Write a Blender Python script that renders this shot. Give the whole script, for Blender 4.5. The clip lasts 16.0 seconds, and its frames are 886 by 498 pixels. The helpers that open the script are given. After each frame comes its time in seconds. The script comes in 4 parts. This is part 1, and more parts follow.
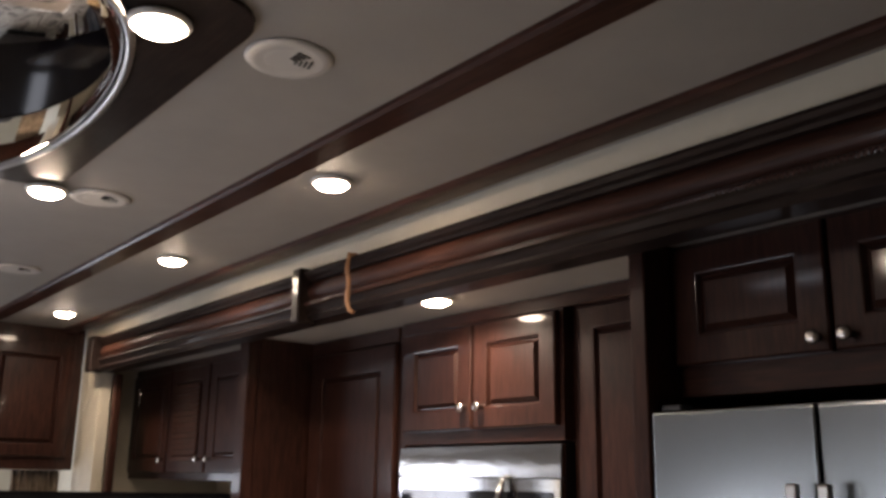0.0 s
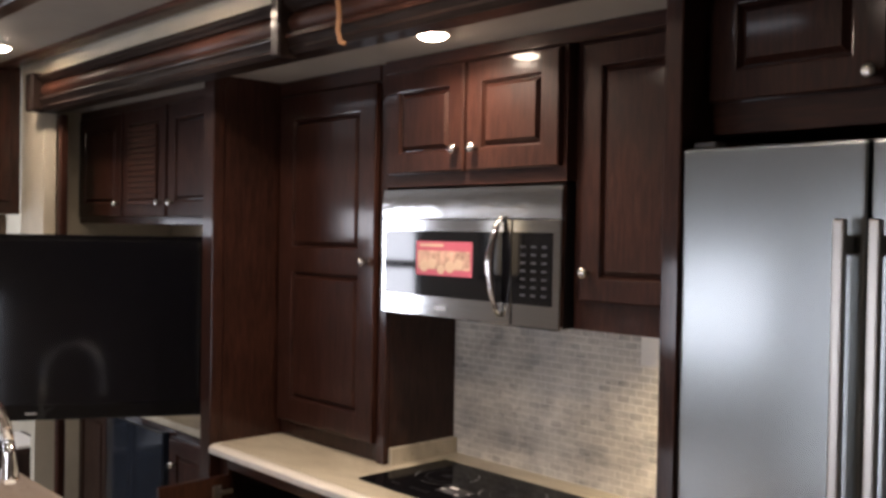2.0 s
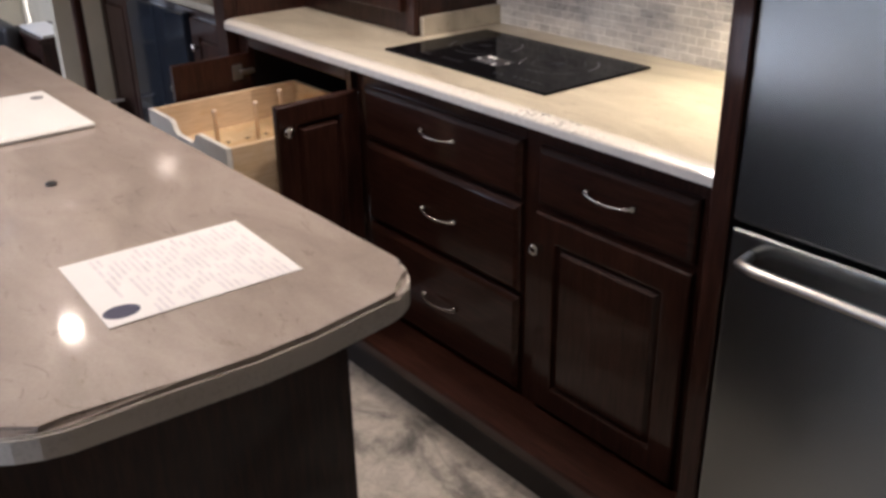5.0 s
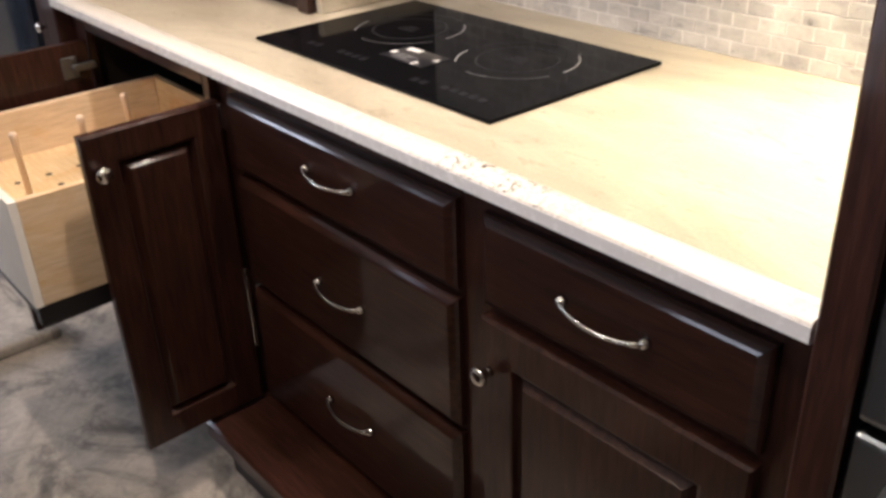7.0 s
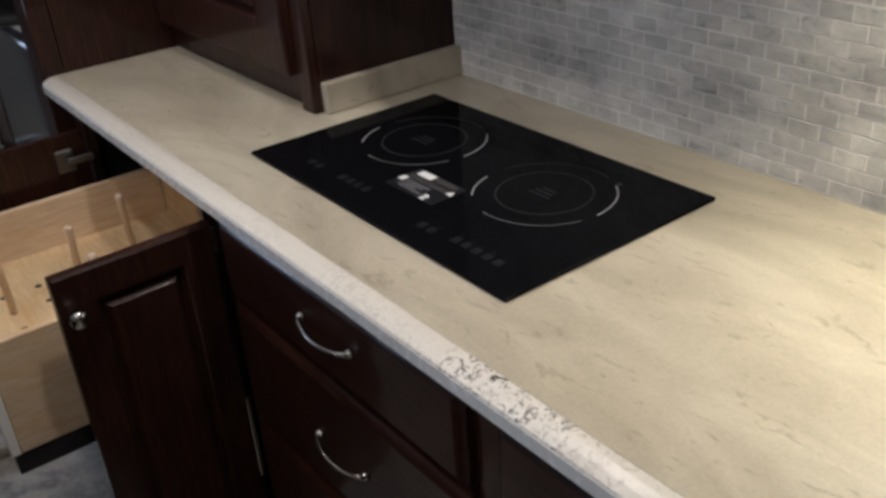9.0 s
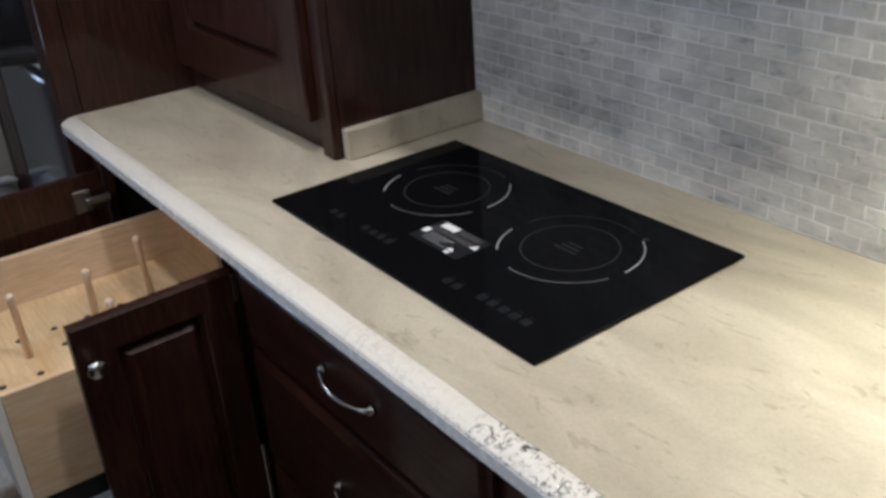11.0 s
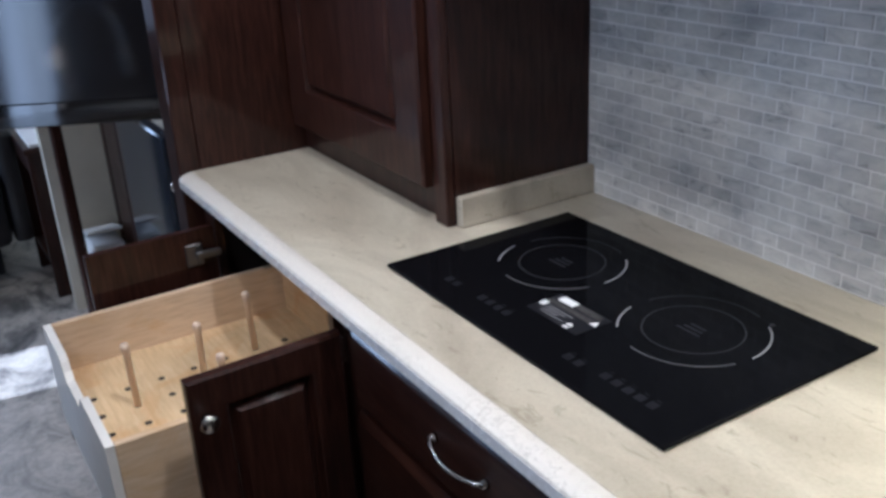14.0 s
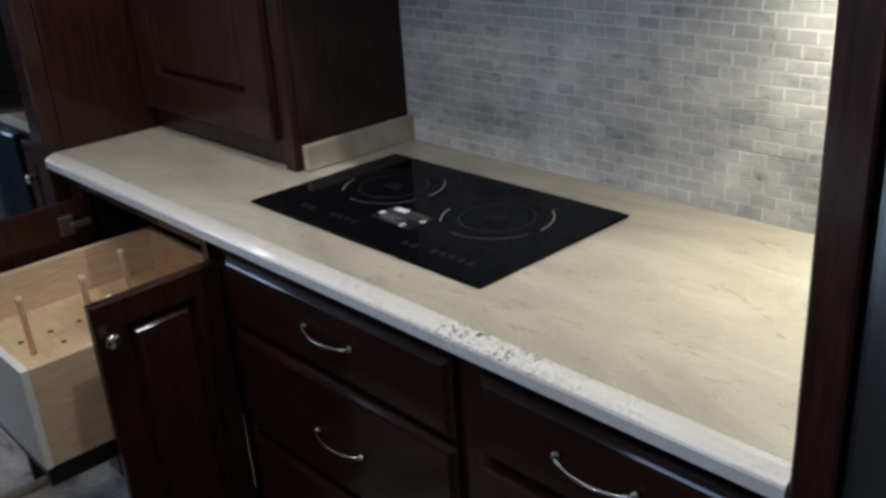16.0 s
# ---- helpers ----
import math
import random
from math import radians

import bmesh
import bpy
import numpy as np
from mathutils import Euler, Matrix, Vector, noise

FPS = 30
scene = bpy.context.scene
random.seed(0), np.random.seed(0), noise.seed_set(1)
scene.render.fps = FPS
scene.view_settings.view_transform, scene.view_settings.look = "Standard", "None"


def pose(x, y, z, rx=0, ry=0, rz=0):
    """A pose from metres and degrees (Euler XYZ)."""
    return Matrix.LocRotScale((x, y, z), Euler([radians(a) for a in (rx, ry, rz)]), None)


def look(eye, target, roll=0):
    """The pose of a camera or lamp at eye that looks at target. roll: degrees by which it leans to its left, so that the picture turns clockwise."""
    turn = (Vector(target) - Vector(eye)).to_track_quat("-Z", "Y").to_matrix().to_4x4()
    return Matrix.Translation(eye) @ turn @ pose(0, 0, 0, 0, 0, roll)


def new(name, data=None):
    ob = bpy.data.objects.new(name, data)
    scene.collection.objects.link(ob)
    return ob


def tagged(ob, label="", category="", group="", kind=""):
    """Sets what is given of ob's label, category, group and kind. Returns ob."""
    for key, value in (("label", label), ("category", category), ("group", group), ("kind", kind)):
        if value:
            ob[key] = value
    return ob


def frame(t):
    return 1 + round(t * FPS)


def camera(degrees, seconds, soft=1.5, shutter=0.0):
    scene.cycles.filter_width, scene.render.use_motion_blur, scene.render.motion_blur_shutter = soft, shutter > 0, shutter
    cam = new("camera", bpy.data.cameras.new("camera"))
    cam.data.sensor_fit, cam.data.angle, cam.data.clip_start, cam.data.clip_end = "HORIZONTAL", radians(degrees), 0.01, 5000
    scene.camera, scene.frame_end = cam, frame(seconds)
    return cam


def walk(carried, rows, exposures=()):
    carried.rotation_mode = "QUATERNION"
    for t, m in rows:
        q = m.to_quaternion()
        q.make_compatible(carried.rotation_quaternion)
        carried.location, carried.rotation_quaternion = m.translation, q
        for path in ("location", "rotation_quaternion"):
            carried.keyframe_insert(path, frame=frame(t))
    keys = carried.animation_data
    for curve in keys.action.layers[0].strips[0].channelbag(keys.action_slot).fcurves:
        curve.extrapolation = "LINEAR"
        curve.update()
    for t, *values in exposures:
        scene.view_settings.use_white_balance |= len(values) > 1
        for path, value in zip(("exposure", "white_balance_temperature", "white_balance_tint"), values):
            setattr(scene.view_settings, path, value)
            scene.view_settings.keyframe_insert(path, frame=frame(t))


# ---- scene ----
cam = camera(51.0, 16.0, soft=3.2)
PATH = [
    (0, (1.314, -1.541, 1.701), (-0.219, -0.351, 2.184), 0.9),
    (0.5, (1.235, -1.583, 1.703), (-0.249, -0.287, 2.046), 0.8),
    (1, (1.17, -1.61, 1.695), (-0.284, -0.253, 1.905), 1.0),
    (1.5, (1.12, -1.625, 1.676), (-0.331, -0.251, 1.766), 1.2),
    (2, (1.082, -1.623, 1.669), (-0.38, -0.258, 1.634), 1.0),
    (2.5, (1.056, -1.602, 1.633), (-0.417, -0.257, 1.492), 1.1),
    (3, (1.042, -1.581, 1.631), (-0.433, -0.259, 1.355), 0.8),
    (3.5, (1.037, -1.55, 1.607), (-0.437, -0.259, 1.208), 0.4),
    (4, (1.024, -1.526, 1.571), (-0.433, -0.27, 1.025), 0.1),
    (4.2, (1.019, -1.517, 1.56), (-0.427, -0.282, 0.941), 0.0),
    (6.3, (0.493, -0.84, 1.364), (-0.878, 0.216, 0.361), -1.7),
    (6.5, (0.439, -0.796, 1.362), (-0.917, 0.292, 0.373), -1.8),
    (7, (0.316, -0.671, 1.352), (-1.046, 0.449, 0.409), -2.2),
    (7.5, (0.206, -0.517, 1.376), (-1.219, 0.544, 0.458), -3.4),
    (8, (0.141, -0.456, 1.447), (-1.278, 0.583, 0.495), -3.5),
    (8.5, (0.135, -0.441, 1.459), (-1.288, 0.586, 0.499), -4.1),
    (11, (0.093, -0.438, 1.49), (-1.361, 0.593, 0.584), -3.9),
    (11.5, (0.074, -0.44, 1.501), (-1.432, 0.528, 0.609), -4.0),
    (12, (0.037, -0.442, 1.488), (-1.52, 0.472, 0.626), -3.8),
    (12.5, (0.017, -0.443, 1.486), (-1.575, 0.426, 0.644), -3.7),
    (13, (0.003, -0.457, 1.486), (-1.597, 0.41, 0.656), -3.2),
    (13.5, (0.014, -0.467, 1.49), (-1.587, 0.419, 0.683), -3.1),
    (14, (0.049, -0.489, 1.507), (-1.532, 0.455, 0.726), -3.0),
    (14.5, (0.104, -0.535, 1.523), (-1.434, 0.501, 0.775), -2.6),
    (15, (0.187, -0.589, 1.536), (-1.304, 0.53, 0.811), -3.2),
    (15.5, (0.264, -0.669, 1.519), (-1.161, 0.534, 0.796), -3.3),
    (16, (0.334, -0.733, 1.494), (-1.035, 0.503, 0.719), -3.9),
]
EXPOSURES = [
    (0.0, 0.56, 6350, 19), (1.0, 0.66, 6550, 20), (2.0, 0.68, 6350, 19), (3.0, 0.50, 5850, 17), (4.2, 0.66, 5600, 18),
    (6.3, 1.24, 6000, 20), (7.0, 1.40, 5950, 18), (7.5, 0.54, 5800, 19), (8.0, 0.12, 5350, 15), (8.7, 0.12, 5250, 13),
    (10.8, 0.38, 5000, 10), (11.5, 0.52, 4850, 12), (12.5, 0.80, 4800, 14), (14.0, 0.68, 4700, 13), (15.0, 0.54, 4700, 10), (16.0, 0.04, 4850, 9),
]
walk(cam, [(t, look(eye, target, roll)) for t, eye, target, roll in PATH], EXPOSURES)

# ---- world and light ----
world = bpy.data.worlds.new("world")
scene.world = world
world.use_nodes = True
wnt = world.node_tree
sky = wnt.nodes.new("ShaderNodeTexSky")
sky.sky_type = "NISHITA"
sky.sun_disc = False
sky.sun_elevation = radians(38)
sky.sun_rotation = radians(190)
wnt.links.new(sky.outputs[0], wnt.nodes["Background"].inputs[0])
wnt.nodes["Background"].inputs[1].default_value = 0.12

sun_data = bpy.data.lights.new("sun", "SUN")
sun_data.energy = 5.0
sun_data.angle = radians(0.5)
sun_data.color = (1.0, 0.95, 0.88)
sun = new("sun", sun_data)
sun.matrix_world = look((-3.3, -6.0, 4.6), (-2.75, -0.42, 0.0))

CEIL = 2.40      # main ceiling
SLIDE = 2.21     # lower ceiling of the slide-out
TOP = 0.914      # worktop
WALL = 0.60      # backsplash wall


def area_lamp(name, m, sx, sy, energy, color, disk=False, spread=180):
    d = bpy.data.lights.new(name, "AREA")
    d.shape = "DISK" if disk else "RECTANGLE"
    d.size = sx
    if not disk:
        d.size_y = sy
    d.energy = energy
    d.spread = radians(spread)
    d.color = color
    ob = new(name, d)
    ob.matrix_world = m
    return ob


WARM = (1.0, 0.83, 0.62)
DAY = (0.90, 0.95, 1.0)
PUCKS = [(-0.545, -0.442), (-1.60, -0.412), (-2.93, -0.365), (-0.002, -1.085), (-1.03, -0.968)]
for px, py in PUCKS:
    area_lamp("puck_glow", pose(px, py, CEIL - 0.045), 0.075, 0, 2.3, WARM, True, 165)
area_lamp("puck_glow", pose(-0.78, 0.062, SLIDE - 0.036), 0.075, 0, 5.2, WARM, True, 160)
area_lamp("under_cabinet_glow", pose(-0.14, 0.485, 1.405), 0.22, 0.05, 2.4, (1.0, 0.82, 0.50), False, 130)
area_lamp("window_glow", pose(-1.30, -2.37, 1.33, 90, 0, 0), 0.48, 0.43, 3.4, DAY)
area_lamp("window_glow", pose(-4.525, -2.40, 1.415, 90, 0, 0), 0.92, 0.85, 18.0, DAY)
area_lamp("window_glow", pose(-0.345, -2.37, 1.135, 90, 0, 0), 0.33, 1.15, 3.6, DAY)
area_lamp("windshield_glow", pose(-5.3, -1.2, 1.5, 90, 0, -90), 1.9, 1.0, 7.0, DAY)

# ---- materials ----


def material(name, rough=0.5, metal=0.0, coat=0.0):
    m = bpy.data.materials.new(name)
    m.use_nodes = True
    b = m.node_tree.nodes["Principled BSDF"]
    b.inputs["Roughness"].default_value = rough
    b.inputs["Metallic"].default_value = metal
    b.inputs["Coat Weight"].default_value = coat
    b.inputs["Coat Roughness"].default_value = 0.09
    return m, m.node_tree, b


def coords(nt, scale=(1, 1, 1), kind="Object"):
    tc = nt.nodes.new("ShaderNodeTexCoord")
    mp = nt.nodes.new("ShaderNodeMapping")
    mp.inputs["Scale"].default_value = scale
    nt.links.new(tc.outputs[kind], mp.inputs[0])
    return mp.outputs[0]


def noise_node(nt, vec, scale, detail=4.0, rough=0.55, warp=0.0):
    n = nt.nodes.new("ShaderNodeTexNoise")
    n.inputs["Scale"].default_value = scale
    n.inputs["Detail"].default_value = detail
    n.inputs["Roughness"].default_value = rough
    n.inputs["Distortion"].default_value = warp
    nt.links.new(vec, n.inputs["Vector"])
    return n.outputs["Fac"]


def ramp(nt, fac, stops):
    r = nt.nodes.new("ShaderNodeValToRGB")
    el = r.color_ramp.elements
    el[0].position, el[0].color = stops[0][0], (*stops[0][1], 1)
    el[1].position, el[1].color = stops[-1][0], (*stops[-1][1], 1)
    for p, c in stops[1:-1]:
        e = el.new(p)
        e.color = (*c, 1)
    nt.links.new(fac, r.inputs[0])
    return r.outputs[0]


def mixed(nt, a, b, fac, mode="MIX"):
    x = nt.nodes.new("ShaderNodeMix")
    x.data_type = "RGBA"
    x.blend_type = mode
    if isinstance(fac, float):
        x.inputs[0].default_value = fac
    else:
        nt.links.new(fac, x.inputs[0])
    for s, v in ((6, a), (7, b)):
        if isinstance(v, tuple):
            x.inputs[s].default_value = (*v, 1)
        else:
            nt.links.new(v, x.inputs[s])
    return x.outputs[2]


def bumped(nt, b, fac, strength=0.2, dist=0.002):
    n = nt.nodes.new("ShaderNodeBump")
    n.inputs["Strength"].default_value = strength
    n.inputs["Distance"].default_value = dist
    nt.links.new(fac, n.inputs["Height"])
    nt.links.new(n.outputs[0], b.inputs["Normal"])


def rough_by(nt, b, fac, lo, hi):
    r = nt.nodes.new("ShaderNodeMapRange")
    r.inputs["To Min"].default_value = lo
    r.inputs["To Max"].default_value = hi
    nt.links.new(fac, r.inputs[0])
    nt.links.new(r.outputs[0], b.inputs["Roughness"])


def wood(name, dark, mid, light, scale, rough=0.42, coat=0.45, stain=None):
    """Stained wood whose grain runs along the axis that scale stretches."""
    m, nt, b = material(name, rough, 0, coat)
    b.inputs["Specular IOR Level"].default_value = 0.12
    v = coords(nt, scale)
    g = noise_node(nt, v, 9, 7, 0.62, 0.5)
    col = ramp(nt, g, [(0.3, dark), (0.52, mid), (0.75, light)])
    blotch = noise_node(nt, coords(nt), 3.2, 3)
    tone = ramp(nt, blotch, [(0.3, (0.72, 0.70, 0.70)), (0.7, (1.15, 1.12, 1.1))])
    if stain:
        spots = noise_node(nt, coords(nt, (1, 1, 1.6)), 7.0, 5, 0.6, 0.8)
        col = mixed(nt, col, stain, ramp(nt, spots, [(0.52, (0, 0, 0)), (0.72, (0.75, 0.75, 0.75))]))
    nt.links.new(mixed(nt, col, tone, 1.0, "MULTIPLY"), b.inputs["Base Color"])
    rough_by(nt, b, noise_node(nt, coords(nt), 14, 4), rough - 0.08, rough + 0.12)
    bumped(nt, b, g, 0.12, 0.001)
    return m


CH = ((0.0140, 0.0053, 0.0037), (0.030, 0.0114, 0.0078), (0.053, 0.0206, 0.0135))
wood_v = wood("cherry_vertical", *CH, (14, 14, 1.2))
wood_h = wood("cherry_horizontal", *CH, (1.2, 14, 14))
wood_y = wood("cherry_crosswise", *CH, (14, 1.2, 14))
trim_wood = wood("dark_trim", (0.024, 0.010, 0.007), (0.050, 0.021, 0.014), (0.082, 0.034, 0.023), (1.0, 16, 16), 0.36, 0.18)
espresso = wood("espresso_trim", (0.010, 0.007, 0.006), (0.020, 0.013, 0.011), (0.034, 0.022, 0.018), (1.0, 16, 16), 0.40, 0.2)
maple = wood("maple_plywood", (0.58, 0.435, 0.245), (0.69, 0.53, 0.31), (0.77, 0.63, 0.42), (1.5, 14, 14), 0.45, 0.25, (0.62, 0.34, 0.13))
maple_y = wood("maple_side", (0.58, 0.45, 0.30), (0.69, 0.55, 0.38), (0.77, 0.64, 0.47), (14, 1.5, 14), 0.45, 0.1, (0.62, 0.42, 0.20))


def plain(name, color, rough=0.5, metal=0.0, vary=0.08, scale=12.0, bump=0.05):
    m, nt, b = material(name, rough, metal)
    f = noise_node(nt, coords(nt), scale, 5)
    lo = tuple(c * (1 - vary) for c in color)
    hi = tuple(min(1.0, c * (1 + vary)) for c in color)
    nt.links.new(ramp(nt, f, [(0.3, lo), (0.7, hi)]), b.inputs["Base Color"])
    rough_by(nt, b, noise_node(nt, coords(nt), scale * 3, 4), max(0.02, rough - 0.05), rough + 0.08)
    bumped(nt, b, noise_node(nt, coords(nt), scale * 20, 3), bump, 0.001)
    return m


def glossy(name, color, rough, metal=0.0):
    m, nt, b = material(name, rough, metal)
    b.inputs["Base Color"].default_value = (*color, 1)
    return m


ceiling_vinyl = plain("ceiling_vinyl", (0.33, 0.31, 0.28), 0.6, 0, 0.05, 6, 0.15)
cream_vinyl = plain("cream_vinyl", (0.58, 0.53, 0.42), 0.6, 0, 0.06, 8, 0.15)
# taupe chosen for the unseen walls to cut fill light and dim reflections
low_bounce_vinyl = plain("low_bounce_vinyl", (0.34, 0.30, 0.26), 0.6, 0, 0.08, 8, 0.15)
# drawer front tone, whitened to hold the daylight that falls on it
daylit_board = plain("board_in_daylight", (0.76, 0.74, 0.70), 0.35, 0, 0.05, 20)
white_plastic = plain("white_plastic", (0.78, 0.77, 0.74), 0.4, 0, 0.03)
vent_plastic = plain("vent_plastic", (0.56, 0.54, 0.50), 0.45, 0, 0.04)
black_plastic = plain("black_plastic", (0.012, 0.012, 0.014), 0.35)
black_metal = plain("black_metal", (0.02, 0.02, 0.022), 0.4, 0.6)
# near-black that stands for shade in recesses and holes
recess_shade = plain("shade_in_recesses", (0.02, 0.014, 0.012), 0.7)
steel_plain = glossy("polished_steel", (0.40, 0.38, 0.355), 0.34, 1.0)
rim_metal = glossy("satin_rim", (0.42, 0.41, 0.40), 0.35, 1.0)
dull_zinc = glossy("dull_zinc", (0.20, 0.20, 0.205), 0.38, 1.0)
chrome = glossy("chrome", (0.80, 0.79, 0.77), 0.10, 1.0)
nickel = glossy("nickel", (0.50, 0.475, 0.445), 0.22, 1.0)
black_glass = glossy("black_glass", (0.004, 0.004, 0.005), 0.05)
cook_glass = glossy("cooktop_glass", (0.004, 0.004, 0.005), 0.07)
cook_glass.node_tree.nodes["Principled BSDF"].inputs["Specular IOR Level"].default_value = 0.05
screen_glass = glossy("screen_glass", (0.004, 0.004, 0.006), 0.09)
mirror = glossy("mirror", (0.85, 0.86, 0.86), 0.02, 1.0)
smoked = glossy("smoked_glass", (0.02, 0.025, 0.035), 0.08)
print_grey = plain("printed_grey", (0.24, 0.24, 0.25), 0.4)
print_faint = plain("printed_faint", (0.014, 0.014, 0.017), 0.3)
print_dim = plain("printed_dim", (0.0085, 0.0085, 0.010), 0.25)
print_ring = plain("printed_ring", (0.030, 0.030, 0.033), 0.3)
print_mid = plain("printed_mid", (0.10, 0.10, 0.105), 0.35)
print_band = plain("printed_band", (0.055, 0.052, 0.052), 0.5, 0, 0.3, 200)
for pm in (print_faint, print_dim, print_ring, print_mid, print_grey, print_band):
    pm.node_tree.nodes["Principled BSDF"].inputs["Specular IOR Level"].default_value = 0.05
print_key = plain("printed_key", (0.022, 0.022, 0.026), 0.4)
print_white = plain("printed_white", (0.75, 0.75, 0.75), 0.5)
paper_white = plain("paper", (0.80, 0.78, 0.76), 0.8, 0, 0.03)
paper_print = plain("paper_print", (0.70, 0.675, 0.685), 0.8, 0, 0.12, 90)
ink_blue = plain("ink_blue", (0.06, 0.06, 0.10), 0.7)
sticker_red = plain("sticker_red", (0.44, 0.085, 0.13), 0.45)
sticker_tan = plain("sticker_tan", (0.44, 0.29, 0.22), 0.5, 0, 0.45, 45)
sticker_cream = plain("sticker_cream", (0.52, 0.38, 0.28), 0.5)
strap_tan = plain("strap_tan", (0.30, 0.15, 0.07), 0.7)
leather = plain("dark_leather", (0.018, 0.016, 0.017), 0.38, 0, 0.2, 25, 0.3)
fabric = plain("patterned_fabric", (0.42, 0.33, 0.24), 0.9, 0, 0.45, 18, 0.3)
blue_plastic = plain("blue_grey_plastic", (0.030, 0.042, 0.065), 0.3, 0, 0.2)
peg_wood = plain("peg_wood", (0.72, 0.57, 0.43), 0.35)


def lamp_glass(name, color, strength):
    m, nt, b = material(name, 0.3)
    b.inputs["Base Color"].default_value = (0.9, 0.88, 0.8, 1)
    b.inputs["Emission Color"].default_value = (*color, 1)
    b.inputs["Emission Strength"].default_value = strength
    return m


puck_lens = lamp_glass("puck_lens", (1.0, 0.80, 0.56), 75.0)
bar_lens = lamp_glass("bar_lens", (1.0, 0.88, 0.66), 8.0)
backdrop_glow = lamp_glass("bright_daylight", (0.80, 0.90, 1.0), 1.5)

# brushed steel with fine vertical brushing
brushed, nt, b = material("brushed_steel", 0.30, 1.0)
f = noise_node(nt, coords(nt, (500, 500, 0.8)), 3, 2)
nt.links.new(ramp(nt, f, [(0.3, (0.240, 0.257, 0.260)), (0.7, (0.258, 0.275, 0.278))]), b.inputs["Base Color"])
rough_by(nt, b, f, 0.25, 0.27)
bumped(nt, b, noise_node(nt, coords(nt, (1, 1, 0.6)), 5.0, 1), 0.16, 0.012)
brushed_h, nt, b = material("brushed_steel_horizontal", 0.25, 1.0)
f = noise_node(nt, coords(nt, (2.0, 260, 260)), 3, 4)
nt.links.new(ramp(nt, f, [(0.3, (0.46, 0.46, 0.46)), (0.7, (0.56, 0.56, 0.55))]), b.inputs["Base Color"])
rough_by(nt, b, f, 0.07, 0.12)


vent_steel, nt, b = material("vent_steel", 0.2, 1.0)
f = noise_node(nt, coords(nt, (2.0, 260, 260)), 3, 4)
nt.links.new(ramp(nt, f, [(0.3, (0.42, 0.42, 0.42)), (0.7, (0.54, 0.54, 0.53))]), b.inputs["Base Color"])
rough_by(nt, b, f, 0.14, 0.20)
b.inputs["Anisotropic"].default_value = 0.5
bumped(nt, b, noise_node(nt, coords(nt, (1.0, 1.0, 2.5)), 9.0, 2), 0.16, 0.010)


def worktop(name, base, vein, light):
    m, nt, b = material(name, 0.32, 0, 0.15)
    v = coords(nt, (1.0, 2.4, 1.0))
    cloud = noise_node(nt, v, 3.2, 6, 0.6, 1.2)
    col = ramp(nt, cloud, [(0.30, vein), (0.48, base), (0.66, light)])
    fine = noise_node(nt, coords(nt, (1.0, 2.6, 1.0)), 11, 7, 0.65, 2.2)
    veins = ramp(nt, fine, [(0.60, (1, 1, 1)), (0.66, (0.72, 0.69, 0.65)), (0.71, (1, 1, 1))])
    speck = noise_node(nt, coords(nt), 240, 2)
    dots = ramp(nt, speck, [(0.3, (0.93, 0.92, 0.91)), (0.6, (1.02, 1.02, 1.02))])
    col = mixed(nt, mixed(nt, col, veins, 1.0, "MULTIPLY"), dots, 1.0, "MULTIPLY")
    nt.links.new(col, b.inputs["Base Color"])
    rough_by(nt, b, noise_node(nt, coords(nt), 20, 4), 0.24, 0.40)
    return m


counter_mat = worktop("beige_solid_surface", (0.455, 0.41, 0.318), (0.38, 0.335, 0.257), (0.545, 0.50, 0.395))
island_mat = worktop("taupe_solid_surface", (0.33, 0.275, 0.235), (0.27, 0.225, 0.19), (0.39, 0.335, 0.29))
isl_b = island_mat.node_tree.nodes["Principled BSDF"]
isl_b.inputs["Coat Weight"].default_value = 0.6
isl_b.inputs["Coat Roughness"].default_value = 0.06

# polished worktop edge, paled for the light it catches, and its chipped upper slope
lit_edge_mat = plain("worktop_lit_edge", (0.60, 0.59, 0.57), 0.25, 0, 0.05, 30, 0.1)
lit_slope_mat, nt, b = material("worktop_lit_slope", 0.2, 0, 0.3)
gp = nt.nodes.new("ShaderNodeNewGeometry")
sep = nt.nodes.new("ShaderNodeSeparateXYZ")
nt.links.new(gp.outputs["Position"], sep.inputs[0])
rng = nt.nodes.new("ShaderNodeMapRange")
rng.inputs["From Min"].default_value = -2.0
rng.inputs["From Max"].default_value = 0.2
nt.links.new(sep.outputs["X"], rng.inputs["Value"])
stretch = ramp(nt, rng.outputs[0], [(0.40, (0.08, 0.08, 0.08)), (0.62, (0.22, 0.22, 0.22)), (0.645, (1, 1, 1)), (0.745, (1, 1, 1)), (0.765, (0.25, 0.25, 0.25)), (0.82, (0.20, 0.20, 0.20)), (0.828, (0.9, 0.9, 0.9)), (0.840, (0.15, 0.15, 0.15))])
patch = ramp(nt, noise_node(nt, gp.outputs["Position"], 9, 3), [(0.42, (0.05, 0.05, 0.05)), (0.56, (1, 1, 1))])
mask = mixed(nt, stretch, patch, 1.0, "MULTIPLY")
chip = noise_node(nt, gp.outputs["Position"], 85, 5, 0.7, 1.6)
marks = ramp(nt, chip, [(0.40, (0.06, 0.05, 0.045)), (0.445, (0.30, 0.27, 0.24)), (0.475, (0.66, 0.63, 0.57)), (0.6, (0.72, 0.69, 0.64))])
# pale ground holds the gleam of the bevel, the dark marks are chips
nt.links.new(mixed(nt, (0.66, 0.62, 0.55), marks, mask), b.inputs["Base Color"])
bumped(nt, b, chip, 0.25, 0.003)

